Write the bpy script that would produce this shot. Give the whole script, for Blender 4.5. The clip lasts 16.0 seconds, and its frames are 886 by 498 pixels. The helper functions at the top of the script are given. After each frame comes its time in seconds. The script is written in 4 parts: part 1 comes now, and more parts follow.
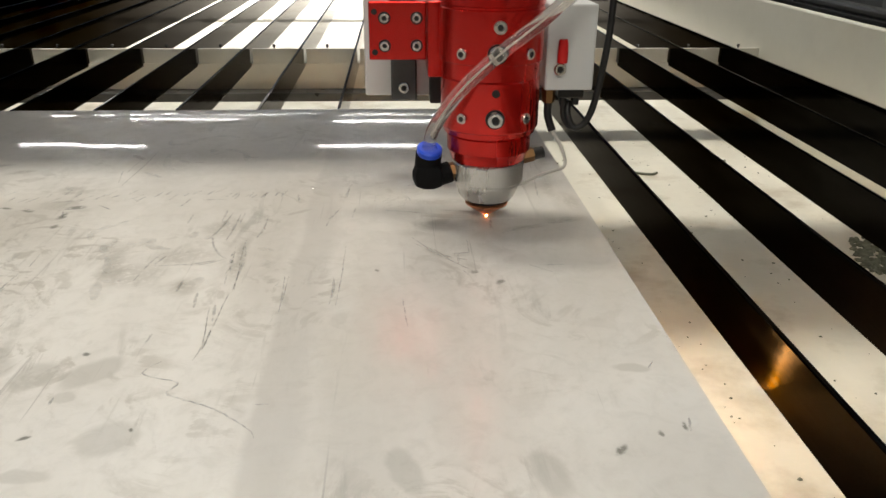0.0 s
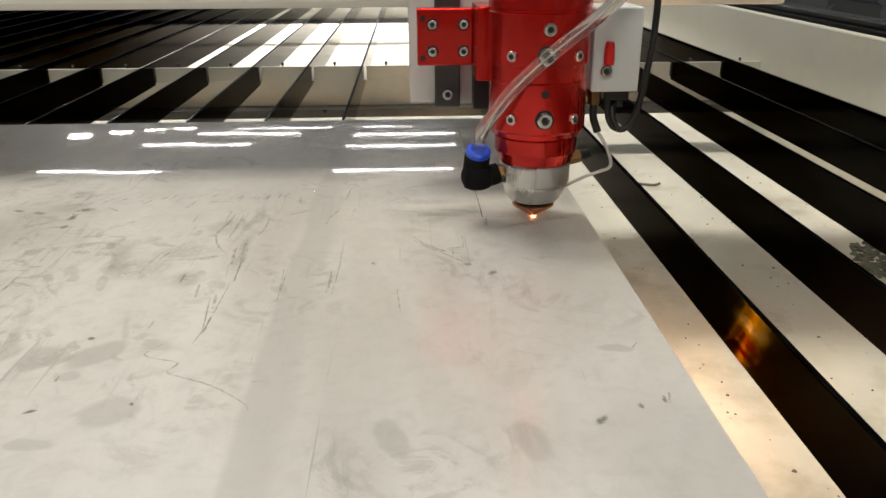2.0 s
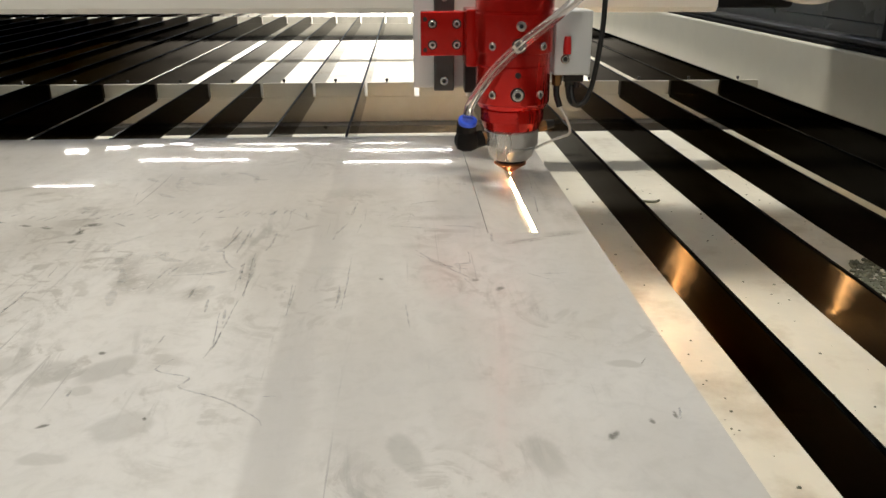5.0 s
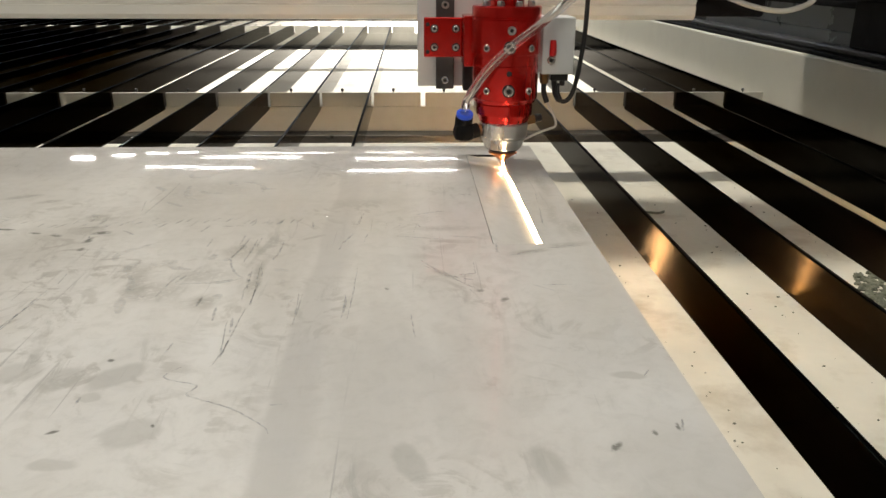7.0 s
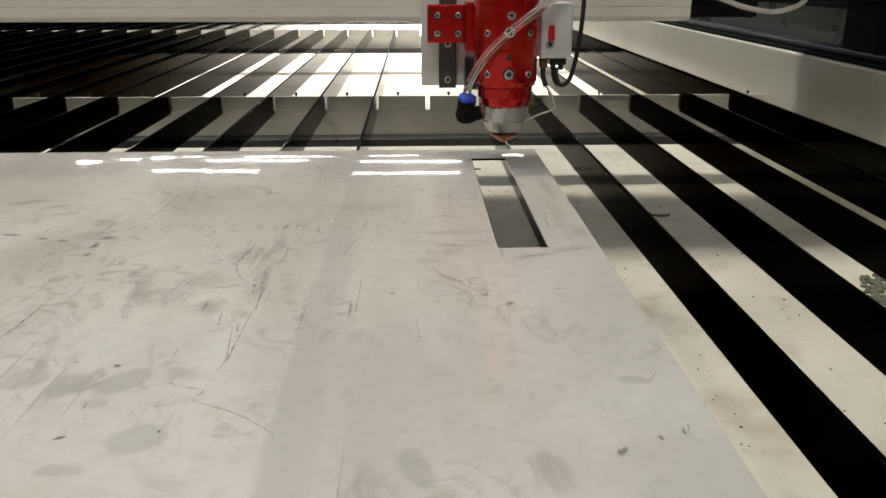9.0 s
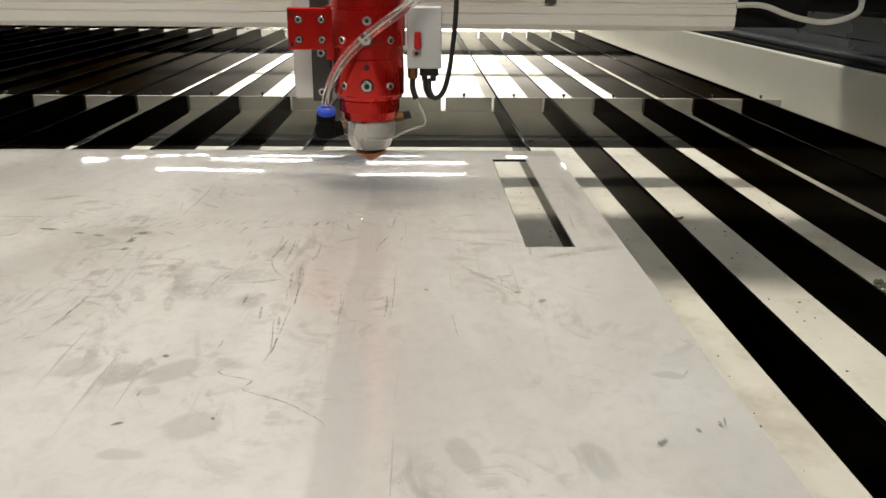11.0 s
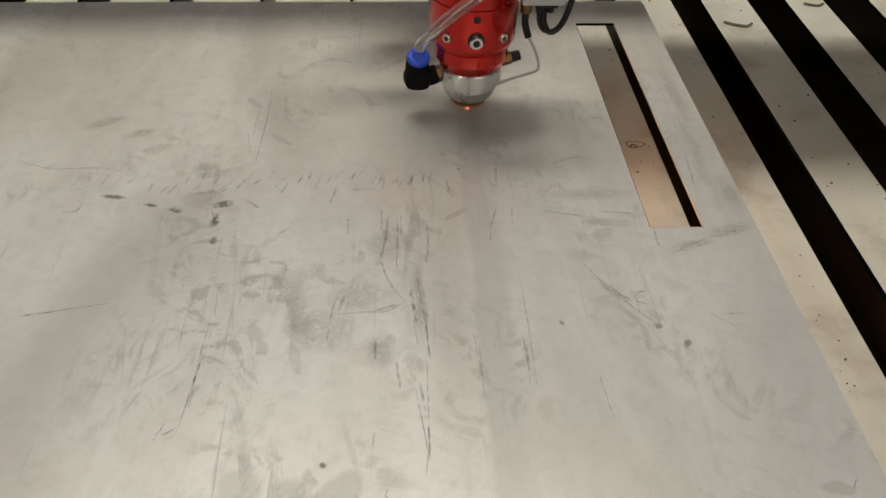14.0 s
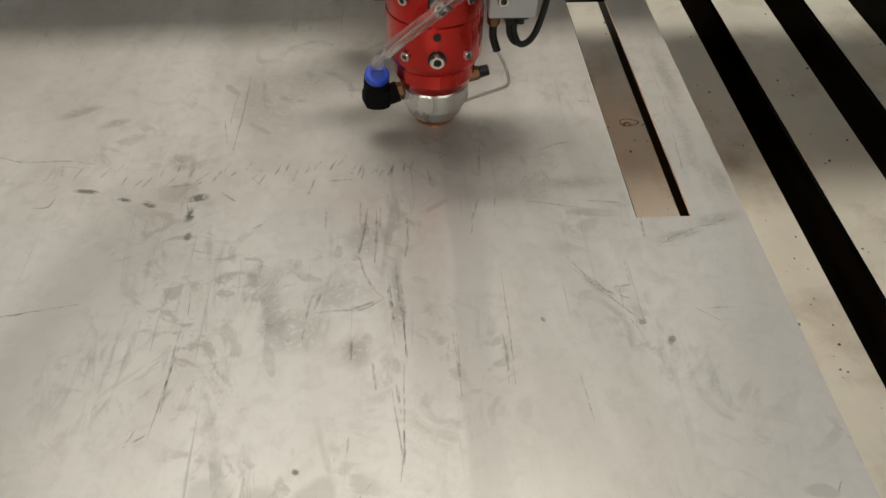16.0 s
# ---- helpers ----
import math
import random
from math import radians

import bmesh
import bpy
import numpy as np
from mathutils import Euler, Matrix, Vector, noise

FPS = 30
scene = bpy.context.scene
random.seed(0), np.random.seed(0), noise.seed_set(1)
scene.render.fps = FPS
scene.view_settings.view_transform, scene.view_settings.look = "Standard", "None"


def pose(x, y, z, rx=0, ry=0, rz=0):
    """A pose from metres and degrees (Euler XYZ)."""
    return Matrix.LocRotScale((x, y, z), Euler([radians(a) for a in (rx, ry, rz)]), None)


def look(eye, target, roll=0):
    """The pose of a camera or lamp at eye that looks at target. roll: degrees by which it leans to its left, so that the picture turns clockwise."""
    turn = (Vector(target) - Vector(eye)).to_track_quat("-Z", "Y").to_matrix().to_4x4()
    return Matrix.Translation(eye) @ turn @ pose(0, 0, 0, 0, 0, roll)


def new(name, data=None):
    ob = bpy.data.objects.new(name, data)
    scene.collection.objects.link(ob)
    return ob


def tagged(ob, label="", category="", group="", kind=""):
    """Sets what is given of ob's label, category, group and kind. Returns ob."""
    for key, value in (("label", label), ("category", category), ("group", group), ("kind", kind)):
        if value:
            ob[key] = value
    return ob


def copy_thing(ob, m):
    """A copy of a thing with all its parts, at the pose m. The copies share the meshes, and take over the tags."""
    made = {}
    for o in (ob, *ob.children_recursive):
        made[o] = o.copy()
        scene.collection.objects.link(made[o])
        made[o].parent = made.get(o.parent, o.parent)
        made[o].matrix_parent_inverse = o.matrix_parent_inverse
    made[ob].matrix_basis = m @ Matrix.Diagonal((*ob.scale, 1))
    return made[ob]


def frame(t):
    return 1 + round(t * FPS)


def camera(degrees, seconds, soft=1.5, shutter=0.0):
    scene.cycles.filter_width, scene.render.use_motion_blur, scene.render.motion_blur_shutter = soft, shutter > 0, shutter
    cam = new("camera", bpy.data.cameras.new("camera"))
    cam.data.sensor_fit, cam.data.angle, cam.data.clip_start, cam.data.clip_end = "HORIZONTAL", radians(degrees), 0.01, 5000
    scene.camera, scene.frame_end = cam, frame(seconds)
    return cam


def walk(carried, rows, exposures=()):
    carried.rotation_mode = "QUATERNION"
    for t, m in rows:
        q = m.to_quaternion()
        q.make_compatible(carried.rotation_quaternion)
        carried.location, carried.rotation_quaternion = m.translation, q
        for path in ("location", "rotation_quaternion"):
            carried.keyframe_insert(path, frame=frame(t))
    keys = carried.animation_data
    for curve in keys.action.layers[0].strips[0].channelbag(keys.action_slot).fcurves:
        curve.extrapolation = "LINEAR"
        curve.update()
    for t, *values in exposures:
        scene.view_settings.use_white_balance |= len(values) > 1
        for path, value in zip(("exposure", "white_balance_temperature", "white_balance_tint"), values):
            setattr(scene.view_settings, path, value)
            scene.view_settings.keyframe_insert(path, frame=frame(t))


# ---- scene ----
cam = camera(58.9, 16.0)
PATH = [
    (0, (-0.052, 0.109, 0.167), (0.058, 1.942, -0.625), 0.5),
    (0.5, (-0.043, 0.102, 0.162), (0.047, 1.945, -0.609), 0.1),
    (1, (-0.045, 0.099, 0.157), (0.036, 1.948, -0.601), 0.1),
    (1.5, (-0.045, 0.095, 0.157), (0.028, 1.949, -0.591), -0.2),
    (2, (-0.043, 0.091, 0.157), (0.034, 1.949, -0.578), -0.3),
    (2.5, (-0.041, 0.092, 0.156), (0.039, 1.953, -0.572), -0.4),
    (3, (-0.042, 0.094, 0.156), (0.039, 1.957, -0.567), -0.2),
    (3.5, (-0.048, 0.092, 0.157), (0.036, 1.957, -0.56), -0.1),
    (4, (-0.05, 0.091, 0.158), (0.035, 1.96, -0.548), 0.1),
    (4.2, (-0.049, 0.09, 0.157), (0.041, 1.96, -0.547), -0.0),
    (6.5, (-0.05, 0.088, 0.16), (0.03, 1.966, -0.522), 0.1),
    (7, (-0.05, 0.086, 0.16), (0.028, 1.966, -0.516), 0.3),
    (7.5, (-0.048, 0.086, 0.161), (0.028, 1.968, -0.512), 0.1),
    (8, (-0.047, 0.086, 0.16), (0.028, 1.97, -0.509), -0.1),
    (8.5, (-0.048, 0.086, 0.161), (0.022, 1.969, -0.509), -0.2),
    (9, (-0.05, 0.086, 0.161), (0.015, 1.969, -0.509), 0.0),
    (11.3, (-0.076, 0.076, 0.163), (-0.019, 1.961, -0.503), 0.9),
    (11.5, (-0.09, 0.08, 0.166), (-0.054, 1.965, -0.503), 2.0),
    (12, (-0.122, 0.15, 0.19), (-0.119, 1.948, -0.685), 1.6),
    (12.5, (-0.128, 0.175, 0.256), (-0.109, 1.847, -0.842), 0.6),
    (13, (-0.134, 0.186, 0.292), (-0.108, 1.76, -0.942), 1.2),
    (13.5, (-0.143, 0.204, 0.297), (-0.07, 1.696, -1.033), 0.6),
    (14, (-0.146, 0.212, 0.301), (-0.031, 1.652, -1.082), 2.0),
    (14.5, (-0.14, 0.221, 0.303), (-0.023, 1.641, -1.101), 2.0),
    (15, (-0.129, 0.226, 0.298), (-0.007, 1.623, -1.128), 1.8),
    (15.5, (-0.13, 0.228, 0.303), (-0.022, 1.612, -1.137), 1.3),
    (16, (-0.131, 0.229, 0.304), (-0.033, 1.611, -1.139), 1.0),
]
walk(cam, [(t, look(eye, target, roll)) for t, eye, target, roll in PATH], [(0.0, 0.12), (3.5, 0.03), (7.0, -0.05), (9.0, -0.14), (11.3, 0.14), (12.0, 0.04), (13.0, -0.34), (14.5, -0.58), (16.0, -0.58)])

# ---- light ----
world = bpy.data.worlds.new("hall_air")
world.use_nodes = True
scene.world = world
world.node_tree.nodes["Background"].inputs["Color"].default_value = (0.75, 0.82, 0.95, 1)
world.node_tree.nodes["Background"].inputs["Strength"].default_value = 0.035
scene.view_settings.exposure = 0.0


def lamp(name, place, lean, size_x, size_y, watts, colour, spread=180):
    """An added area light that looks down, no fixture; lean: degrees towards +y."""
    data = bpy.data.lights.new(name, "AREA")
    data.shape, data.size, data.size_y, data.energy, data.color = "RECTANGLE", size_x, size_y, watts, colour
    data.spread = radians(spread)
    ob = new(name, data)
    ob.matrix_world = pose(*place, lean, 0, 0)
    return ob


COOL = (1.0, 0.93, 0.80)
# added fill, low in front, to brighten the face of the head
lamp("fill_front", (-0.25, -1.0, 1.2), 50, 1.2, 0.30, 13, COOL)
# added key above the gantry, stands in for the hall's overhead light
lamp("key_over_gantry", (-0.40, 1.5, 3.0), 0, 2.3, 0.50, 92, (1.0, 0.94, 0.80))
# added fill with narrow spread, only brightens the far tray
lamp("fill_far_bed", (-1.1, 5.2, 4.0), 0, 5.0, 1.0, 900, (1.0, 0.96, 0.90), 86)


# ---- materials ----
def material(name, colour, rough=0.5, metal=0.0, vary=0.12, scale=30.0, bump=0.0, bump_scale=200.0, stretch=(1, 1, 1), dirt=None, dirt_amount=0.0, dirt_scale=6.0, rough_vary=0.1, clear=0.0):
    """A worn surface: grain and stains at two scales, with relief."""
    m = bpy.data.materials.new(name)
    m.use_nodes = True
    nt = m.node_tree
    b = nt.nodes["Principled BSDF"]
    b.inputs["Metallic"].default_value = metal
    b.inputs["Coat Weight"].default_value = clear
    tc = nt.nodes.new("ShaderNodeTexCoord")
    mp = nt.nodes.new("ShaderNodeMapping")
    mp.inputs["Scale"].default_value = stretch
    nt.links.new(tc.outputs["Object"], mp.inputs["Vector"])

    def grain(s, detail=6.0):
        n = nt.nodes.new("ShaderNodeTexNoise")
        n.inputs["Scale"].default_value, n.inputs["Detail"].default_value, n.inputs["Roughness"].default_value = s, detail, 0.62
        nt.links.new(mp.outputs["Vector"], n.inputs["Vector"])
        return n.outputs["Fac"]

    def ramp(fac, lo, hi, a, c):
        r = nt.nodes.new("ShaderNodeMapRange")
        r.inputs["From Min"].default_value, r.inputs["From Max"].default_value = lo, hi
        r.inputs["To Min"].default_value, r.inputs["To Max"].default_value = a, c
        nt.links.new(fac, r.inputs["Value"])
        return r.outputs["Result"]

    def mix(fac, a, c):
        x = nt.nodes.new("ShaderNodeMix")
        x.data_type = "RGBA"
        nt.links.new(fac, x.inputs[0])
        for socket, v in ((x.inputs[6], a), (x.inputs[7], c)):
            if isinstance(v, tuple):
                socket.default_value = (*v, 1)
            else:
                nt.links.new(v, socket)
        return x.outputs[2]

    big, fine = grain(scale, 8), grain(scale * 9, 4)
    dark = tuple(max(0, c * (1 - vary)) for c in colour)
    light = tuple(min(1, c * (1 + vary)) for c in colour)
    col = mix(ramp(big, 0.3, 0.7, 0, 1), dark, light)
    col = mix(ramp(fine, 0.35, 0.75, 0, 0.35), col, dark)
    if dirt:
        col = mix(ramp(grain(dirt_scale, 9), 0.52, 0.72, 0, dirt_amount), col, dirt)
    nt.links.new(col, b.inputs["Base Color"])
    nt.links.new(ramp(big, 0.3, 0.7, max(0.02, rough - rough_vary), min(1, rough + rough_vary)), b.inputs["Roughness"])
    if bump:
        bp = nt.nodes.new("ShaderNodeBump")
        bp.inputs["Strength"].default_value, bp.inputs["Distance"].default_value = bump, 0.001
        nt.links.new(grain(bump_scale, 3), bp.inputs["Height"])
        nt.links.new(bp.outputs["Normal"], b.inputs["Normal"])
    return m


def glow(name, colour, strength):
    m = bpy.data.materials.new(name)
    m.use_nodes = True
    b = m.node_tree.nodes["Principled BSDF"]
    b.inputs["Base Color"].default_value = (*colour, 1)
    b.inputs["Emission Color"].default_value = (*colour, 1)
    b.inputs["Emission Strength"].default_value = strength
    return m


def clear_plastic(name, colour, rough=0.08):
    m = bpy.data.materials.new(name)
    m.use_nodes = True
    b = m.node_tree.nodes["Principled BSDF"]
    b.inputs["Base Color"].default_value = (*colour, 1)
    b.inputs["Roughness"].default_value = rough
    b.inputs["Transmission Weight"].default_value = 0.93
    b.inputs["IOR"].default_value = 1.3
    return m




def sheet_material():
    """Dull rolled steel: cloudy tone, rolling streaks, hand smudges and worn patches."""
    m = bpy.data.materials.new("rolled_steel")
    m.use_nodes = True
    nt = m.node_tree
    link, add = nt.links.new, nt.nodes.new
    b = nt.nodes["Principled BSDF"]
    b.inputs["Metallic"].default_value = 0.13
    b.inputs["Specular IOR Level"].default_value = 0.35
    b.inputs["Coat Weight"].default_value, b.inputs["Coat Roughness"].default_value, b.inputs["Coat IOR"].default_value = 0.7, 0.025, 1.25
    tc = add("ShaderNodeTexCoord")

    def mapped(scale, place=(0, 0, 0), turn=0.0, source=None):
        n = add("ShaderNodeMapping")
        n.vector_type = "TEXTURE" if source is not None else "POINT"
        n.inputs["Location"].default_value, n.inputs["Rotation"].default_value, n.inputs["Scale"].default_value = place, (0, 0, turn), scale
        link(source if source is not None else tc.outputs["Object"], n.inputs["Vector"])
        return n.outputs["Vector"]

    def grain(vector, scale, detail=8.0, warp=0.0, rough=0.6):
        n = add("ShaderNodeTexNoise")
        n.inputs["Scale"].default_value, n.inputs["Detail"].default_value = scale, detail
        n.inputs["Distortion"].default_value, n.inputs["Roughness"].default_value = warp, rough
        link(vector, n.inputs["Vector"])
        return n.outputs["Fac"]

    def rng(fac, lo, hi, a, c, smooth=True):
        n = add("ShaderNodeMapRange")
        n.interpolation_type = "SMOOTHSTEP" if smooth else "LINEAR"
        for key, v in (("From Min", lo), ("From Max", hi), ("To Min", a), ("To Max", c)):
            n.inputs[key].default_value = v
        link(fac, n.inputs["Value"])
        return n.outputs["Result"]

    def calc(op, a, c):
        n = add("ShaderNodeMath")
        n.operation = op
        for s, v in ((n.inputs[0], a), (n.inputs[1], c)):
            if isinstance(v, float):
                s.default_value = v
            else:
                link(v, s)
        return n.outputs[0]

    def mix(fac, a, c):
        n = add("ShaderNodeMix")
        n.data_type = "RGBA"
        link(fac, n.inputs[0])
        for s, v in ((n.inputs[6], a), (n.inputs[7], c)):
            if isinstance(v, tuple):
                s.default_value = (*v, 1)
            else:
                link(v, s)
        return n.outputs[2]

    flat = mapped((1, 1, 1))
    long = mapped((1, 0.28, 1))
    lines = mapped((1, 0.02, 1))
    clouds = grain(long, 9, 9, 0.8)
    fine = grain(flat, 90, 6, 0.5, 0.7)
    swirl = grain(flat, 26, 7, 3.2, 0.62)
    rub = grain(mapped((1, 0.16, 1), turn=0.1), 60, 8, 1.2, 0.7)
    thin = grain(lines, 330, 3, 0.3)
    mask = grain(flat, 7, 5, 0.6)
    col = mix(rng(clouds, 0.35, 0.68, 0, 1), (0.52, 0.495, 0.46), (0.66, 0.64, 0.61))
    col = mix(rng(fine, 0.42, 0.72, 0, 0.34), col, (0.42, 0.40, 0.37))
    col = mix(calc("MULTIPLY", rng(swirl, 0.50, 0.62, 0, 0.75), rng(mask, 0.47, 0.64, 0.03, 1)), col, (0.38, 0.355, 0.32))
    col = mix(calc("MULTIPLY", rng(rub, 0.53, 0.68, 0, 0.75), rng(mask, 0.47, 0.64, 0.05, 1)), col, (0.33, 0.315, 0.29))
    col = mix(calc("MULTIPLY", rng(thin, 0.66, 0.72, 0, 0.55), rng(mask, 0.42, 0.6, 0, 1)), col, (0.27, 0.26, 0.25))
    # one greyer rolling band along the sheet
    sep = add("ShaderNodeSeparateXYZ")
    link(flat, sep.inputs[0])
    wob = calc("ADD", sep.outputs[0], calc("MULTIPLY", mask, 0.012))
    band = calc("MULTIPLY", rng(wob, -0.102, -0.098, 0, 1), rng(wob, -0.088, -0.078, 1, 0))
    col = mix(calc("MULTIPLY", band, 0.55), col, (0.43, 0.41, 0.385))
    col = mix(rng(wob, -0.02, 0.06, 0, 0.22), col, (0.47, 0.475, 0.47))
    # hand smudges and worn patches: x, y, half sizes, turn, depth
    warp = add("ShaderNodeVectorMath")
    warp.operation = "MULTIPLY_ADD"
    nz = add("ShaderNodeTexNoise")
    nz.inputs["Scale"].default_value, nz.inputs["Detail"].default_value = 45, 5
    link(tc.outputs["Object"], nz.inputs["Vector"])
    link(nz.outputs["Color"], warp.inputs[0])
    warp.inputs[1].default_value = (0.012, 0.012, 0)
    link(tc.outputs["Object"], warp.inputs[2])

    def patch(x, y, rx, ry, turn, depth, soft):
        v = mapped((rx, ry, 1), (x + 0.006, y + 0.006, 0), turn, warp.outputs[0])
        n = add("ShaderNodeVectorMath")
        n.operation = "LENGTH"
        link(v, n.inputs[0])
        return rng(n.outputs["Value"], 1.15, 1.15 - soft, 0, depth)

    def layer(patches, tone, soft, gain=1.3, broken=False):
        nonlocal col
        total = None
        for p in patches:
            f = patch(*p[:5], min(1.0, p[5] * gain), soft)
            total = f if total is None else calc("MAXIMUM", total, f)
        if broken:
            total = calc("MULTIPLY", total, rng(grain(flat, 300, 5, 0.8, 0.7), 0.34, 0.50, 0.15, 1))
        col = mix(total, col, tone)

    layer(((-0.214, 0.383, 0.010, 0.012, -0.5, 0.34), (-0.194, 0.377, 0.009, 0.013, -0.5, 0.36), (-0.173, 0.380, 0.009, 0.014, -0.5, 0.42),
           (-0.176, 0.362, 0.005, 0.004, 0, 0.3), (-0.154, 0.337, 0.011, 0.011, -0.5, 0.34), (-0.052, 0.314, 0.006, 0.014, 0.35, 0.42),
           (-0.005, 0.311, 0.007, 0.012, 0.35, 0.38), (0.039, 0.375, 0.008, 0.004, 0, 0.4), (-0.173, 0.316, 0.010, 0.004, 0, 0.3)), (0.36, 0.345, 0.315), 0.45)
    layer(((-0.199, 0.485, 0.008, 0.030, 0.0, 0.40), (-0.168, 0.490, 0.026, 0.014, 0.2, 0.30), (-0.155, 0.455, 0.007, 0.012, 0, 0.40),
           (-0.135, 0.490, 0.004, 0.034, 0, 0.45), (-0.215, 0.66, 0.030, 0.05, 0.3, 0.22), (-0.31, 0.64, 0.012, 0.004, 0.4, 0.45), (-0.263, 0.595, 0.006, 0.006, 0, 0.4),
           (-0.034, 0.49, 0.010, 0.004, -0.9, 0.4), (-0.085, 0.63, 0.03, 0.016, 0.2, 0.25), (0.02, 0.525, 0.018, 0.004, 0.3, 0.4), (-0.03, 0.57, 0.035, 0.006, 0.05, 0.25), (0.047, 0.60, 0.006, 0.06, 0, 0.3), (0.055, 0.57, 0.007, 0.022, 0, 0.45), (0.046, 0.538, 0.018, 0.006, 0.3, 0.4), (0.052, 0.68, 0.006, 0.05, 0, 0.4), (0.04, 0.805, 0.03, 0.012, 0, 0.4),
           (-0.153, 0.53, 0.012, 0.016, 0, 0.35), (-0.157, 0.455, 0.010, 0.012, 0, 0.35), (-0.185, 0.47, 0.022, 0.02, 0.2, 0.3), (-0.192, 0.675, 0.03, 0.03, 0.4, 0.25), (-0.335, 0.652, 0.014, 0.006, 0.5, 0.4), (-0.263, 0.602, 0.009, 0.008, 0.4, 0.4)), (0.33, 0.31, 0.28), 0.95, 1.5, True)
    layer(((-0.251, 0.553, 0.003, 0.007, 0, 0.85), (-0.246, 0.566, 0.007, 0.0035, 0.2, 0.8), (-0.275, 0.563, 0.006, 0.0022, -0.3, 0.75), (-0.289, 0.568, 0.004, 0.0022, 0, 0.8),
           (-0.312, 0.575, 0.007, 0.002, 0, 0.75), (-0.248, 0.534, 0.0022, 0.003, 0, 0.7), (-0.063, 0.470, 0.0016, 0.0016, 0, 0.6), (-0.18, 0.395, 0.0018, 0.0018, 0, 0.8),
           (-0.002, 0.455, 0.0022, 0.0036, -0.6, 0.7), (-0.181, 0.336, 0.0025, 0.0016, 0.5, 0.8), (-0.148, 0.342, 0.0012, 0.0012, 0, 0.9), (0.022, 0.321, 0.0016, 0.0034, -0.6, 0.75),
           (0.037, 0.330, 0.0014, 0.0018, 0, 0.7), (0.049, 0.333, 0.0013, 0.003, 0, 0.75), (-0.014, 0.466, 0.003, 0.0018, 0.5, 0.6)), (0.15, 0.145, 0.125), 0.8, 1.2, True)
    link(col, b.inputs["Base Color"])
    link(rng(clouds, 0.3, 0.7, 0.30, 0.42), b.inputs["Roughness"])
    bp = add("ShaderNodeBump")
    bp.inputs["Strength"].default_value, bp.inputs["Distance"].default_value = 0.02, 0.001
    link(grain(flat, 30, 3), bp.inputs["Height"])
    link(bp.outputs["Normal"], b.inputs["Normal"])
    return m


def broken_line_material(name, colour, strength, scale):
    """Scuffed-in dirt, worn away in places."""
    m = bpy.data.materials.new(name)
    m.use_nodes = True
    nt = m.node_tree
    b = nt.nodes["Principled BSDF"]
    b.inputs["Base Color"].default_value = (*colour, 1)
    b.inputs["Roughness"].default_value = 0.4
    tc = nt.nodes.new("ShaderNodeTexCoord")
    n = nt.nodes.new("ShaderNodeTexNoise")
    n.inputs["Scale"].default_value, n.inputs["Detail"].default_value = scale, 5
    r = nt.nodes.new("ShaderNodeMapRange")
    for key, v in (("From Min", 0.36), ("From Max", 0.62), ("To Min", 0.0), ("To Max", strength)):
        r.inputs[key].default_value = v
    nt.links.new(tc.outputs["Object"], n.inputs["Vector"])
    nt.links.new(n.outputs["Fac"], r.inputs["Value"])
    nt.links.new(r.outputs["Result"], b.inputs["Alpha"])
    return m


SHEET = sheet_material()
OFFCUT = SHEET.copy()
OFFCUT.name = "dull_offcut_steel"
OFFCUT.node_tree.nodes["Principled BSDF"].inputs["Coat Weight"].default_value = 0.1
SCUFF = broken_line_material("scuffed_line", (0.18, 0.17, 0.15), 0.40, 260)
SMEAR = broken_line_material("smeared_line", (0.24, 0.225, 0.20), 0.36, 200)
RUB = broken_line_material("rubbed_patch", (0.30, 0.28, 0.25), 0.17, 110)
SLAT = material("blackened_steel", (0.014, 0.0135, 0.0125), 0.095, 1.0, 0.4, 25, 0.07, 160, (1, 0.12, 1), (0.030, 0.027, 0.024), 0.5, 14, rough_vary=0.045)
SLAT.node_tree.nodes["Principled BSDF"].inputs["Specular Tint"].default_value = (0.44, 0.435, 0.43, 1)
CREAM = material("cream_paint", (0.74, 0.72, 0.66), 0.45, 0.0, 0.04, 9, 0.05, 300, (1, 1, 1), (0.45, 0.42, 0.36), 0.35, 5)
TRAY = material("dusty_white_tray", (0.70, 0.67, 0.59), 0.55, 0.0, 0.10, 8, 0.2, 160, (1, 1, 1), (0.40, 0.34, 0.26), 0.7, 14)
WALLP = material("beige_machine_paint", (0.66, 0.64, 0.565), 0.4, 0.0, 0.04, 7, 0.04, 300, (1, 1, 1), (0.42, 0.40, 0.35), 0.3, 5)
BEAM = material("white_aluminium_beam", (0.88, 0.86, 0.81), 0.35, 0.0, 0.03, 6, 0.03, 200, (0.2, 1, 1), (0.6, 0.56, 0.48), 0.25, 8)
PLATE = material("satin_aluminium", (0.74, 0.74, 0.74), 0.4, 0.25, 0.05, 20, 0.03, 300, (1, 1, 0.2))
BOXP = material("grey_box_paint", (0.58, 0.60, 0.61), 0.42, 0.0, 0.03, 20, 0.04, 400)
RED = material("red_anodised", (0.60, 0.013, 0.008), 0.24, 0.72, 0.12, 30, 0.03, 300, (1, 1, 0.15), rough_vary=0.06, clear=0.35)
SILVER = material("machined_aluminium", (0.72, 0.71, 0.69), 0.28, 0.85, 0.06, 40, 0.05, 500, (1, 1, 0.2))
STEEL = material("bright_steel", (0.66, 0.64, 0.60), 0.25, 0.95, 0.1, 60)
DARKSTEEL = material("dark_rail_steel", (0.10, 0.10, 0.10), 0.35, 0.7, 0.2, 40)
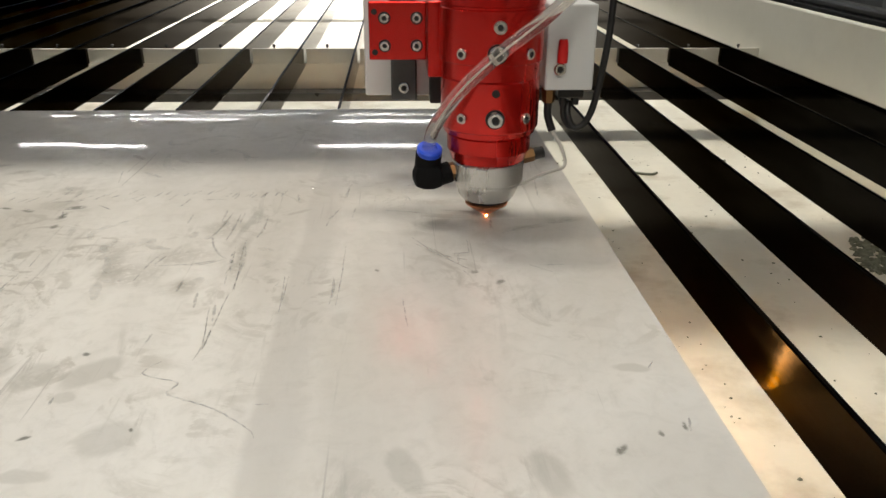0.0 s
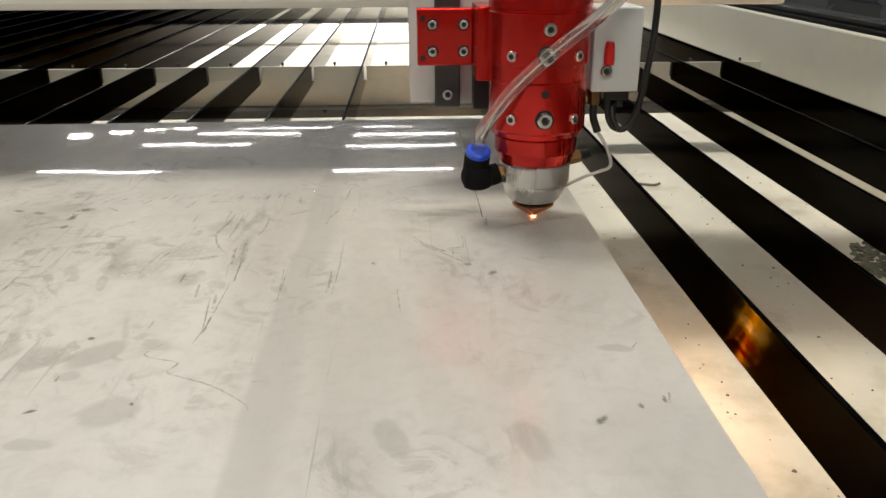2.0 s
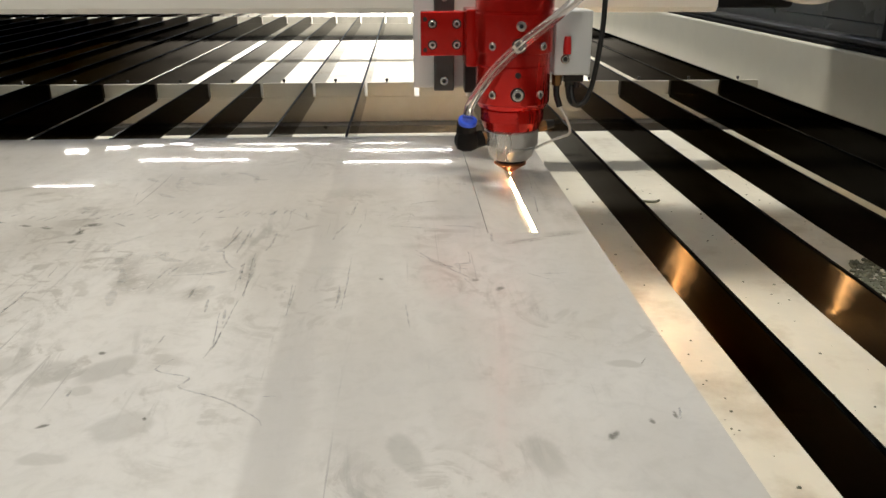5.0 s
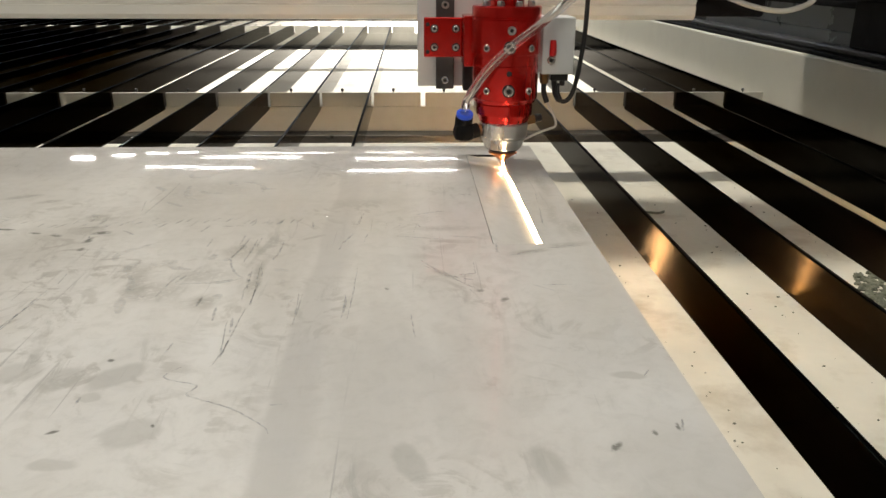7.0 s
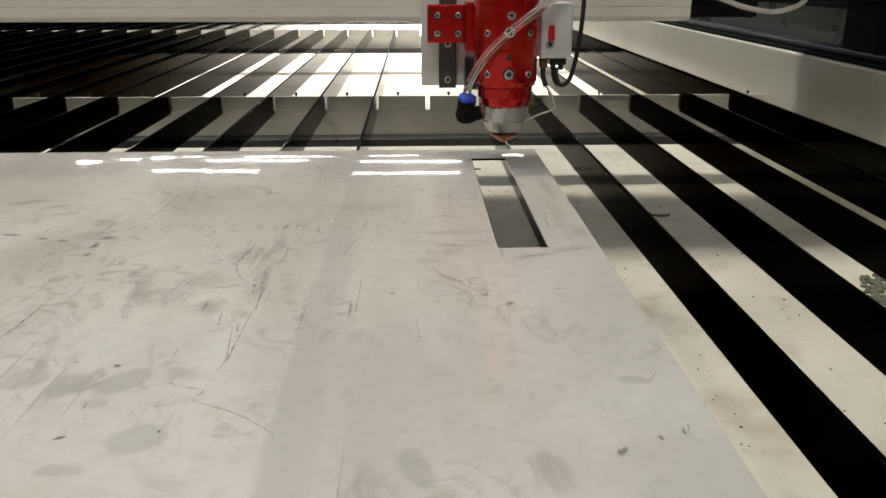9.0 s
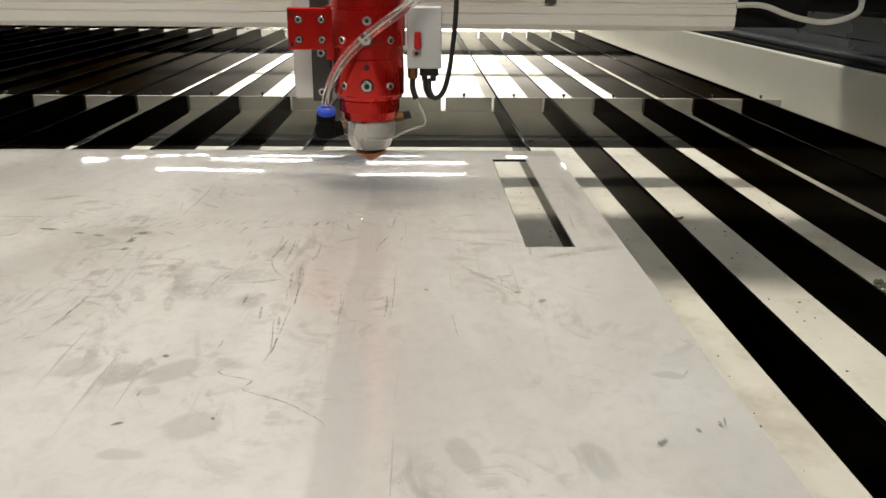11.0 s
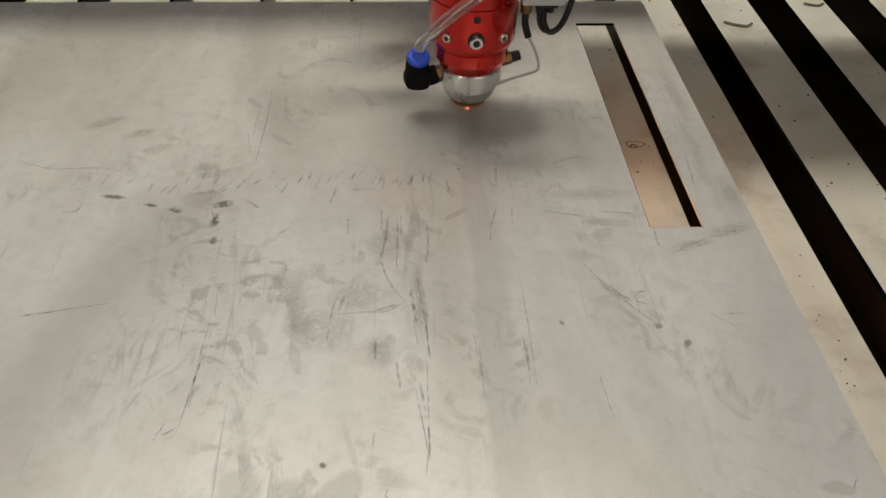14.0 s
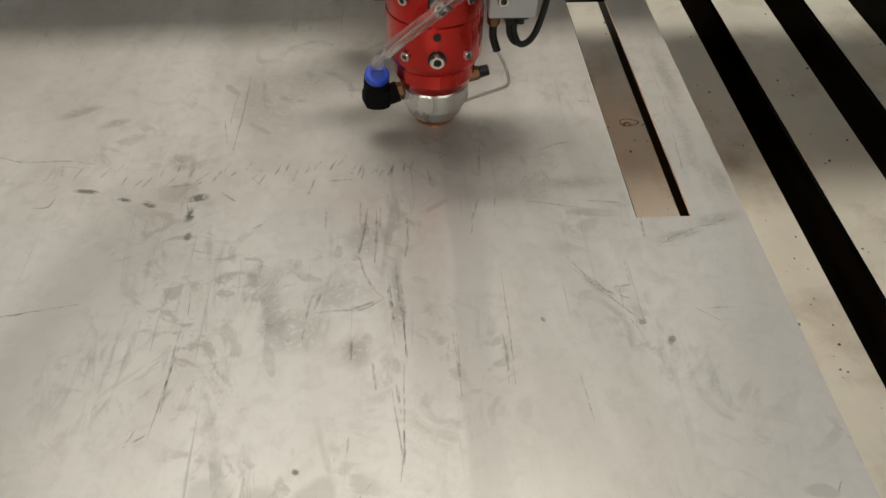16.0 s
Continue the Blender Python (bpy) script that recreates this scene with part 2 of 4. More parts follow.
COPPER = material("worn_copper", (0.62, 0.25, 0.12), 0.32, 0.9, 0.2, 80)
BRASS = material("dull_brass", (0.22, 0.12, 0.05), 0.38, 0.85, 0.2, 60)
BLACK = material("black_plastic", (0.012, 0.012, 0.013), 0.42, 0.0, 0.2, 60, 0.08, 500)
MATTBLACK = material("matt_black_paint", (0.006, 0.006, 0.007), 0.75, 0.0, 0.2, 40)
MATTBLACK.node_tree.nodes["Principled BSDF"].inputs["Specular IOR Level"].default_value = 0.15
RUBBER = material("black_rubber", (0.010, 0.010, 0.011), 0.5, 0.0, 0.2, 60)
BLUE = material("blue_plastic", (0.015, 0.085, 0.72), 0.35, 0.0, 0.1, 60)
REDPL = material("red_rubber_cap", (0.55, 0.012, 0.012), 0.42, 0.0, 0.1, 60)
WIRE = material("white_wire_sheath", (0.62, 0.60, 0.56), 0.45, 0.0, 0.1, 60)
HOSE = clear_plastic("clear_hose", (0.97, 0.95, 0.93))
HALL = material("hall_concrete", (0.16, 0.165, 0.17), 0.8, 0.0, 0.2, 2)
HALLWALL = material("hall_wall_paint", (0.50, 0.62, 0.80), 0.8, 0.0, 0.1, 1)
RUBBLE = material("crumbled_slag", (0.16, 0.17, 0.13), 0.9, 0.0, 0.5, 120, 0.8, 300)
TUBE = glow("lit_tube", (1.0, 0.98, 0.95), 38)
SPARK = glow("white_hot_spark", (1.0, 0.58, 0.26), 420)
TRAIL = glow("gold_spark_trail", (1.0, 0.72, 0.42), 40)
PIERCE = glow("orange_pierce_spray", (1.0, 0.43, 0.14), 210)
HOT = glow("hot_nozzle_flare", (1.0, 0.28, 0.07), 14)


# ---- builders ----
def finish(bm, name, mat, parent=None, label="", smooth=False):
    me = bpy.data.meshes.new(name)
    bmesh.ops.recalc_face_normals(bm, faces=bm.faces)
    bm.to_mesh(me)
    bm.free()
    me.materials.append(mat)
    if smooth:
        for p in me.polygons:
            p.use_smooth = True
        me.set_sharp_from_angle(angle=radians(32))
    ob = new(name, me)
    if parent is not None:
        ob.parent = parent
    if label:
        tagged(ob, label)
    return ob


def part(name, bm, mat, parent, label="", smooth=False):
    return finish(bm, name, mat, parent, label, smooth)


def thing(name, place, label, category, group="", kind=""):
    ob = new(name)
    ob.empty_display_size = 0.02
    ob.location = place
    return tagged(ob, label, category, group, kind)


def box(x0, x1, y0, y1, z0, z1, bevel=0.0, bm=None):
    own = bmesh.new()
    bmesh.ops.create_cube(own, size=1.0)
    for v in own.verts:
        v.co = ((x0 + x1) / 2 + v.co.x * (x1 - x0), (y0 + y1) / 2 + v.co.y * (y1 - y0), (z0 + z1) / 2 + v.co.z * (z1 - z0))
    if bevel:
        bmesh.ops.bevel(own, geom=own.edges[:], offset=bevel, segments=2, affect="EDGES", profile=0.5)
    return own if bm is None else join(bm, own)


def join(bm, other):
    me = bpy.data.meshes.new("joined")
    other.to_mesh(me)
    other.free()
    bm.from_mesh(me)
    bpy.data.meshes.remove(me)
    return bm


def turned(profile, segments=48, bm=None, m=None):
    """A turned body from (radius, height) rows."""
    own = bmesh.new()
    rings = []
    for r, z in profile:
        rings.append([own.verts.new((r * math.cos(a), r * math.sin(a), z)) for a in (2 * math.pi * i / segments for i in range(segments))])
    for lo, hi in zip(rings, rings[1:]):
        for i in range(segments):
            own.faces.new((lo[i], lo[(i + 1) % segments], hi[(i + 1) % segments], hi[i]))
    own.faces.new(rings[0][::-1])
    own.faces.new(rings[-1])
    if m is not None:
        own.transform(m)
    return own if bm is None else join(bm, own)


def pipe(points, radius, sides=12, steps=8, bm=None):
    """A round pipe along a smooth line through the points."""
    own = bmesh.new()
    pts = [Vector(p) for p in points]
    line = []
    for i in range(len(pts) - 1):
        a, b, c, d = pts[max(i - 1, 0)], pts[i], pts[i + 1], pts[min(i + 2, len(pts) - 1)]
        for k in range(steps):
            t = k / steps
            line.append(0.5 * (2 * b + (c - a) * t + (2 * a - 5 * b + 4 * c - d) * t * t + (3 * b - a - 3 * c + d) * t ** 3))
    line.append(pts[-1])
    up, rings = Vector((0.31, 0.17, 0.93)), []
    for i, p in enumerate(line):
        ahead = (line[min(i + 1, len(line) - 1)] - line[max(i - 1, 0)]).normalized()
        side = ahead.cross(up).normalized()
        top = side.cross(ahead)
        rings.append([own.verts.new(p + radius * (math.cos(q) * side + math.sin(q) * top)) for q in (2 * math.pi * j / sides for j in range(sides))])
    for lo, hi in zip(rings, rings[1:]):
        for j in range(sides):
            own.faces.new((lo[j], lo[(j + 1) % sides], hi[(j + 1) % sides], hi[j]))
    own.faces.new(rings[0][::-1])
    own.faces.new(rings[-1])
    return own if bm is None else join(bm, own)


def rod(a, b, r0, r1=None, sides=16, bm=None):
    """A straight round bar from a to b."""
    a, b = Vector(a), Vector(b)
    m = Matrix.Translation(a) @ (b - a).to_track_quat("Z", "Y").to_matrix().to_4x4()
    return turned([(r0, 0), (r0 if r1 is None else r1, (b - a).length)], sides, bm, m)


# ---- structure ----
PITCH, SLAT_X0 = 0.0735, 0.0405
FLOOR_Z = -0.133
BED_X0, BED_X1, BED_Y0, BED_Y1 = -2.3, 0.462, -0.6, 5.2


def build_hall():
    tagged(finish(box(-14, 14, -14, 24, -0.96, -0.90), "floor", HALL), "dark concrete factory hall floor", kind="structure")
    tagged(finish(box(-14, 14, -14, 24, 4.3, 4.4), "ceiling", HALLWALL), "pale blue-grey factory hall ceiling", kind="structure")
    for name, b in (("wall_north", (-14, 14, 24, 24.2)), ("wall_south", (-14, 14, -14.2, -14)), ("wall_west", (-14.2, -14, -14, 24)), ("wall_east", (14, 14.2, -14, 24))):
        tagged(finish(box(*b, -0.96, 4.4), name, HALLWALL), "grey-blue painted hall wall", kind="structure")


def build_tray():
    tray = tagged(finish(box(BED_X0, BED_X1, BED_Y0, BED_Y1, FLOOR_Z - 0.01, FLOOR_Z), "tray_floor", TRAY), "dusty off-white painted metal tray under the slats", "tray", kind="structure")
    return tray


def build_slats():
    shapes = {}
    for k in range(-31, 6):
        if k == -1:
            continue
        x = SLAT_X0 + PITCH * k
        low = -0.029 if k == 0 else -0.033
        if low not in shapes:
            slat = finish(box(-0.0015, 0.0015, BED_Y0 + 0.02, BED_Y1 - 0.02, low, -0.0017, 0.0006), "bed_slat", SLAT)
            shapes[low] = slat.data
        else:
            slat = new("bed_slat", shapes[low])
        slat.location = (x, 0, 0)
        tagged(slat, "blackened upright steel bed slat under the sheet", "bed slat", "bed slats")


def build_cross_bar(y, name="cross_bar"):
    bar = thing(name, (0, y, 0), "cream-painted slotted steel cross bar carrying the slats", "cross bar", "cross bars")
    bm = bmesh.new()
    for k in range(-31, 6):
        x = SLAT_X0 + PITCH * k
        box(x + 0.0034, x + PITCH - 0.0034, -0.002, 0.002, -0.0285, -0.009, 0.0, bm)
    box(BED_X0, BED_X1, -0.002, 0.002, -0.064, -0.0288, 0.0, bm)
    part("web", bm, CREAM, bar)
    # dark colour stands in for the shadowed gap below the web
    part("foot", box(BED_X0, BED_X1, -0.03, 0.02, -0.076, -0.0645, 0.001), DARKSTEEL, bar, "foot rail coloured dark for the shade under the bar")
    shelf = bmesh.new()
    box(BED_X0, BED_X1, 0.0022, 0.03, -0.034, -0.0305, 0.0, shelf)
    part("ledge", shelf, CREAM, bar)
    bolt = None
    for k in range(-18, 6):
        x = SLAT_X0 + PITCH * (k + 0.42)
        if bolt is None:
            bm = turned([(0.0010, -0.03), (0.0010, -0.009), (0.0021, -0.009), (0.0021, -0.0062), (0.0015, -0.0055)], 10)
            ob = part("bolt", bm, DARKSTEEL, bar, "small dark screw")
            bolt = ob.data
        else:
            ob = new("bolt", bolt)
            ob.parent = bar
        ob.location = (x, 0.016, 0.0)
    return bar


def build_side_wall():
    side = tagged(finish(box(BED_X1, BED_X1 + 0.02, BED_Y0, BED_Y1, FLOOR_Z - 0.01, 0.056, 0.003), "machine_side", WALLP), "beige painted inner side wall of the machine", kind="structure")
    rail = thing("guide_rail", (0.5, 0, 0), "black linear guide rail along the machine side", "guide rail")
    part("rail_base", box(-0.034, 0.02, BED_Y0, BED_Y1, 0.0562, 0.061, 0.001), MATTBLACK, rail)
    part("rail_bar", box(-0.026, -0.006, BED_Y0, BED_Y1, 0.0612, 0.071, 0.003), DARKSTEEL, rail, "dark steel rail")
    cover = thing("side_cover", (0.516, 0, 0), "grey sheet-metal cover beyond the guide rail", "machine cover")
    part("panel", box(0.005, 0.009, BED_Y0, BED_Y1, 0.0612, 0.082, 0.001), COVER, cover)
    part("panel", box(0.003, 0.009, BED_Y0, BED_Y1, 0.0826, 0.113, 0.001), COVER, cover)
    part("top_box", box(-0.014, 0.06, BED_Y0, BED_Y1, 0.1135, 0.1225, 0.003), MATTBLACK, cover, "black top rail")
    left = tagged(finish(box(BED_X0 - 0.02, BED_X0, BED_Y0, BED_Y1, FLOOR_Z - 0.01, 0.056, 0.003), "machine_side", WALLP), "beige painted inner side wall of the machine", kind="structure")
    tagged(finish(box(BED_X0, BED_X1, BED_Y1, BED_Y1 + 0.02, FLOOR_Z - 0.01, 0.056, 0.003), "machine_end", WALLP), "beige painted end wall of the machine bed", kind="structure")
    tagged(finish(box(BED_X0, BED_X1, BED_Y0 - 0.02, BED_Y0, FLOOR_Z - 0.01, -0.01, 0.003), "machine_end", WALLP), "beige painted end wall of the machine bed", kind="structure")


COVER = material("grey_cover_paint", (0.17, 0.175, 0.18), 0.28, 0.2, 0.05, 8, 0.02, 200)
build_hall()
tray = build_tray()
build_slats()
for bar_y in (1.22, 2.55, 3.88):
    build_cross_bar(bar_y)
build_side_wall()


# ---- ceiling lights ----
def build_tube_light():
    light = thing("tube_light", (0, 0, 4.0), "lit white fluorescent batten light on the hall ceiling", "ceiling light", "hall lights")
    part("housing", box(-0.62, 0.62, -0.07, 0.07, 0.03, 0.09, 0.005), BEAM, light)
    part("tube", turned([(0.009, -0.58), (0.009, 0.58)], 12, None, pose(0, 0, 0, 0, 90, 0)), TUBE, light, "glowing tube", True)
    part("hanger", box(-0.01, 0.01, -0.01, 0.01, 0.09, 0.3), DARKSTEEL, light)
    return light


tube = build_tube_light()
tube.location = (-0.85, 16.75, 4.0)
for tx, ty in ((0.35, 16.75), (-5.3, 17.15), (-4.1, 17.05), (-4.35, 18.15), (-3.15, 18.05), (-0.75, 17.85), (0.42, 17.85), (-6.7, 15.1), (-5.45, 14.95), (-1.0, 14.85), (0.2, 14.85), (-3.6, 18.9), (-2.5, 18.85), (-0.6, 18.9)):
    copy_thing(tube, pose(tx, ty, 4.0))


def build_high_bay():
    bay = thing("high_bay_light", (0, 0, 4.0), "square lit high-bay light on the hall ceiling", "ceiling light", "high-bay lights")
    part("housing", box(-0.29, 0.29, -0.27, 0.27, 0.02, 0.10, 0.01), BEAM, bay)
    part("diffuser", box(-0.23, 0.23, -0.13, 0.13, 0.0, 0.0195, 0.004), TUBE, bay, "glowing square diffuser")
    part("hanger", box(-0.01, 0.01, -0.01, 0.01, 0.10, 0.3), DARKSTEEL, bay)
    return bay


bay = build_high_bay()
bay.location = (-7.6, 18.1, 4.0)
for bx, by in ((-6.8, 18.5), (-6.15, 18.9), (-5.5, 19.2), (3.45, 17.7), (2.3, 18.9)):
    copy_thing(bay, pose(bx, by, 4.0))


# ---- sheet ----
SX0, SX1, SY0, SY1 = -1.35, 0.0625, -0.34, 0.822
HX0, HX1, HY0, HY1 = -0.0005, 0.0307, 0.5395, 0.7835


def build_sheet():
    sheet = thing("steel_sheet", (0, 0, 0), "large scuffed grey steel sheet lying on the slats", "metal sheet")
    bm = bmesh.new()
    xs = [SX0, -0.9, -0.6, -0.35, -0.15, HX0, HX1, 0.05, SX1]
    ys = [SY0, 0.0, 0.25, HY0, 0.62, 0.70, HY1, 0.80, 0.815, SY1]
    droop = {0.815: -0.0001, SY1: -0.0004}
    grid = [[bm.verts.new((x, y, droop.get(y, 0.0))) for y in ys] for x in xs]
    faces = []
    for i in range(len(xs) - 1):
        for j in range(len(ys) - 1):
            if xs[i] == HX0 and HY0 <= ys[j] < HY1:
                continue
            faces.append(bm.faces.new((grid[i][j], grid[i + 1][j], grid[i + 1][j + 1], grid[i][j + 1])))
    ext = bmesh.ops.extrude_face_region(bm, geom=faces)
    for v in ext["geom"]:
        if isinstance(v, bmesh.types.BMVert):
            v.co.z -= 0.0015
    plate = part("plate", bm, SHEET, sheet, "", True)
    return sheet


def build_cut_strip():
    strip = thing("cut_strip", (0, 0, 0), "narrow grey steel strip cut out of the sheet", "cut-out strip")
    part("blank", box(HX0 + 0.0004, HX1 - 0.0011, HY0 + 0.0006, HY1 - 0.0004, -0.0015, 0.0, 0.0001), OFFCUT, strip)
    return strip


def build_dross():
    for x0, x1, y0, y1 in ((HX0 - 0.0002, HX0 + 0.0005, HY0, HY1), (HX0, HX1, HY1 - 0.0005, HY1 + 0.0002)):
        part("dross_edge", box(x0, x1, y0, y1, -0.0021, -0.0004), SLAT, sheet, "dark burnt edge of the cut")


sheet = build_sheet()
build_dross()
strip = build_cut_strip()


def lump(r, seed):
    rnd = random.Random(seed)
    bm = bmesh.new()
    bmesh.ops.create_icosphere(bm, subdivisions=1, radius=r)
    for v in bm.verts:
        v.co *= rnd.uniform(0.6, 1.25)
        v.co.z *= 0.55
    return bm


def scuff(points, width, dirt=None, height=0.00012, label="thin dark scuff mark"):
    """A thin tapered scuff along a smooth line on the sheet."""
    bm = bmesh.new()
    pts = [Vector((x, y, height)) for x, y in points]
    line = []
    for i in range(len(pts) - 1):
        a, b, c, d = pts[max(i - 1, 0)], pts[i], pts[i + 1], pts[min(i + 2, len(pts) - 1)]
        for k in range(7):
            t = k / 7
            line.append(0.5 * (2 * b + (c - a) * t + (2 * a - 5 * b + 4 * c - d) * t * t + (3 * b - a - 3 * c + d) * t ** 3))
    line.append(pts[-1])
    rows = []
    for i, p in enumerate(line):
        ahead = (line[min(i + 1, len(line) - 1)] - line[max(i - 1, 0)]).normalized()
        side = Vector((-ahead.y, ahead.x, 0)) * width * 0.5 * (0.25 + 0.75 * math.sin(math.pi * (i + 0.5) / len(line))) * random.uniform(0.7, 1.2)
        p = p + Vector((random.uniform(-1, 1), random.uniform(-1, 1), 0)) * 0.0002
        rows.append((bm.verts.new(p - side), bm.verts.new(p + side)))
    for lo, hi in zip(rows, rows[1:]):
        bm.faces.new((lo[0], lo[1], hi[1], hi[0]))
    return part("scuff", bm, dirt or SCUFF, sheet, label)


def build_scuffs():
    scuff([(-0.319, 0.575), (-0.308, 0.575), (-0.301, 0.572)], 0.0010)
    scuff([(-0.291, 0.57), (-0.285, 0.567)], 0.0007)
    scuff([(-0.278, 0.566), (-0.269, 0.562)], 0.0007)
    scuff([(-0.255, 0.563), (-0.241, 0.566)], 0.0010)
    scuff([(-0.253, 0.563), (-0.249, 0.55)], 0.0007)
    scuff([(-0.25, 0.534), (-0.246, 0.534)], 0.0007)
    scuff([(-0.322, 0.586), (-0.319, 0.596)], 0.0010)
    scuff([(-0.051, 0.437), (-0.05, 0.423), (-0.049, 0.41)], 0.0007)
    scuff([(-0.136, 0.511), (-0.135, 0.491), (-0.132, 0.465)], 0.0007)
    scuff([(-0.139, 0.495), (-0.137, 0.47)], 0.0010)
    scuff([(-0.133, 0.495), (-0.132, 0.449)], 0.0007)
    scuff([(-0.081, 0.501), (-0.081, 0.463), (-0.082, 0.431)], 0.0007)
    scuff([(-0.231, 0.689), (-0.231, 0.652), (-0.233, 0.605)], 0.0010)
    scuff([(-0.242, 0.64), (-0.237, 0.614)], 0.0007)
    scuff([(-0.24, 0.496), (-0.239, 0.48)], 0.0007)
    scuff([(-0.239, 0.469), (-0.242, 0.442), (-0.245, 0.412)], 0.0010)
    scuff([(-0.251, 0.417), (-0.255, 0.408)], 0.0007)
    scuff([(0.043, 0.653), (0.041, 0.63)], 0.0007)
    scuff([(0.04, 0.615), (0.037, 0.584), (0.037, 0.575)], 0.0010)
    scuff([(0.036, 0.532), (0.017, 0.524), (0.006, 0.517)], 0.0007)
    scuff([(0.001, 0.538), (-0.0, 0.524)], 0.0007)
    scuff([(0.036, 0.531), (0.052, 0.537)], 0.0010)
    scuff([(-0.02, 0.468), (-0.018, 0.462)], 0.0007)
    scuff([(-0.015, 0.508), (-0.015, 0.49)], 0.0007)
    scuff([(-0.034, 0.496), (-0.025, 0.479)], 0.0010)
    scuff([(0.02, 0.473), (0.036, 0.473)], 0.0007)
    scuff([(-0.181, 0.47), (-0.182, 0.462)], 0.0007)
    scuff([(-0.158, 0.409), (-0.159, 0.399)], 0.0010)
    scuff([(-0.133, 0.446), (-0.134, 0.394)], 0.0007)
    scuff([(0.025, 0.464), (0.014, 0.474)], 0.0007)
    scuff([(-0.336, 0.483), (-0.313, 0.487), (-0.289, 0.491)], 0.0010)
    scuff([(-0.107, 0.464), (-0.107, 0.434)], 0.0007)
    scuff([(-0.083, 0.607), (-0.085, 0.58)], 0.0007)
    scuff([(-0.078, 0.564), (-0.08, 0.544)], 0.0010)
    scuff([(-0.111, 0.457), (-0.113, 0.45)], 0.0007)
    scuff([(-0.237, 0.672), (-0.238, 0.634)], 0.0007)
    scuff([(-0.045, 0.573), (-0.047, 0.579), (-0.049, 0.563)], 0.0010)
    scuff([(-0.067, 0.582), (-0.067, 0.571)], 0.0007)
    scuff([(-0.061, 0.574), (-0.055, 0.581)], 0.0007)
    scuff([(-0.148, 0.386), (-0.152, 0.381), (-0.152, 0.376), (-0.138, 0.37), (-0.14, 0.363), (-0.134, 0.359), (-0.122, 0.353), (-0.112, 0.345), (-0.105, 0.338), (-0.103, 0.334)], 0.0010)
    scuff([(-0.106, 0.354), (-0.101, 0.354)], 0.0007)
    scuff([(-0.181, 0.362), (-0.181, 0.355)], 0.0010)
    scuff([(-0.139, 0.432), (-0.135, 0.399), (-0.136, 0.386)], 0.0007)
    scuff([(0.046, 0.372), (0.05, 0.378)], 0.0007)
    scuff([(0.051, 0.339), (0.049, 0.331)], 0.0010)
    scuff([(-0.045, 0.505), (-0.017, 0.469)], 0.0007)



def smear(points):
    scuff(points, 0.0014, SMEAR, 0.00009, "faint grey smear")


def rub(points):
    scuff(points, 0.0055, RUB, 0.00006, "broad faint rub mark")


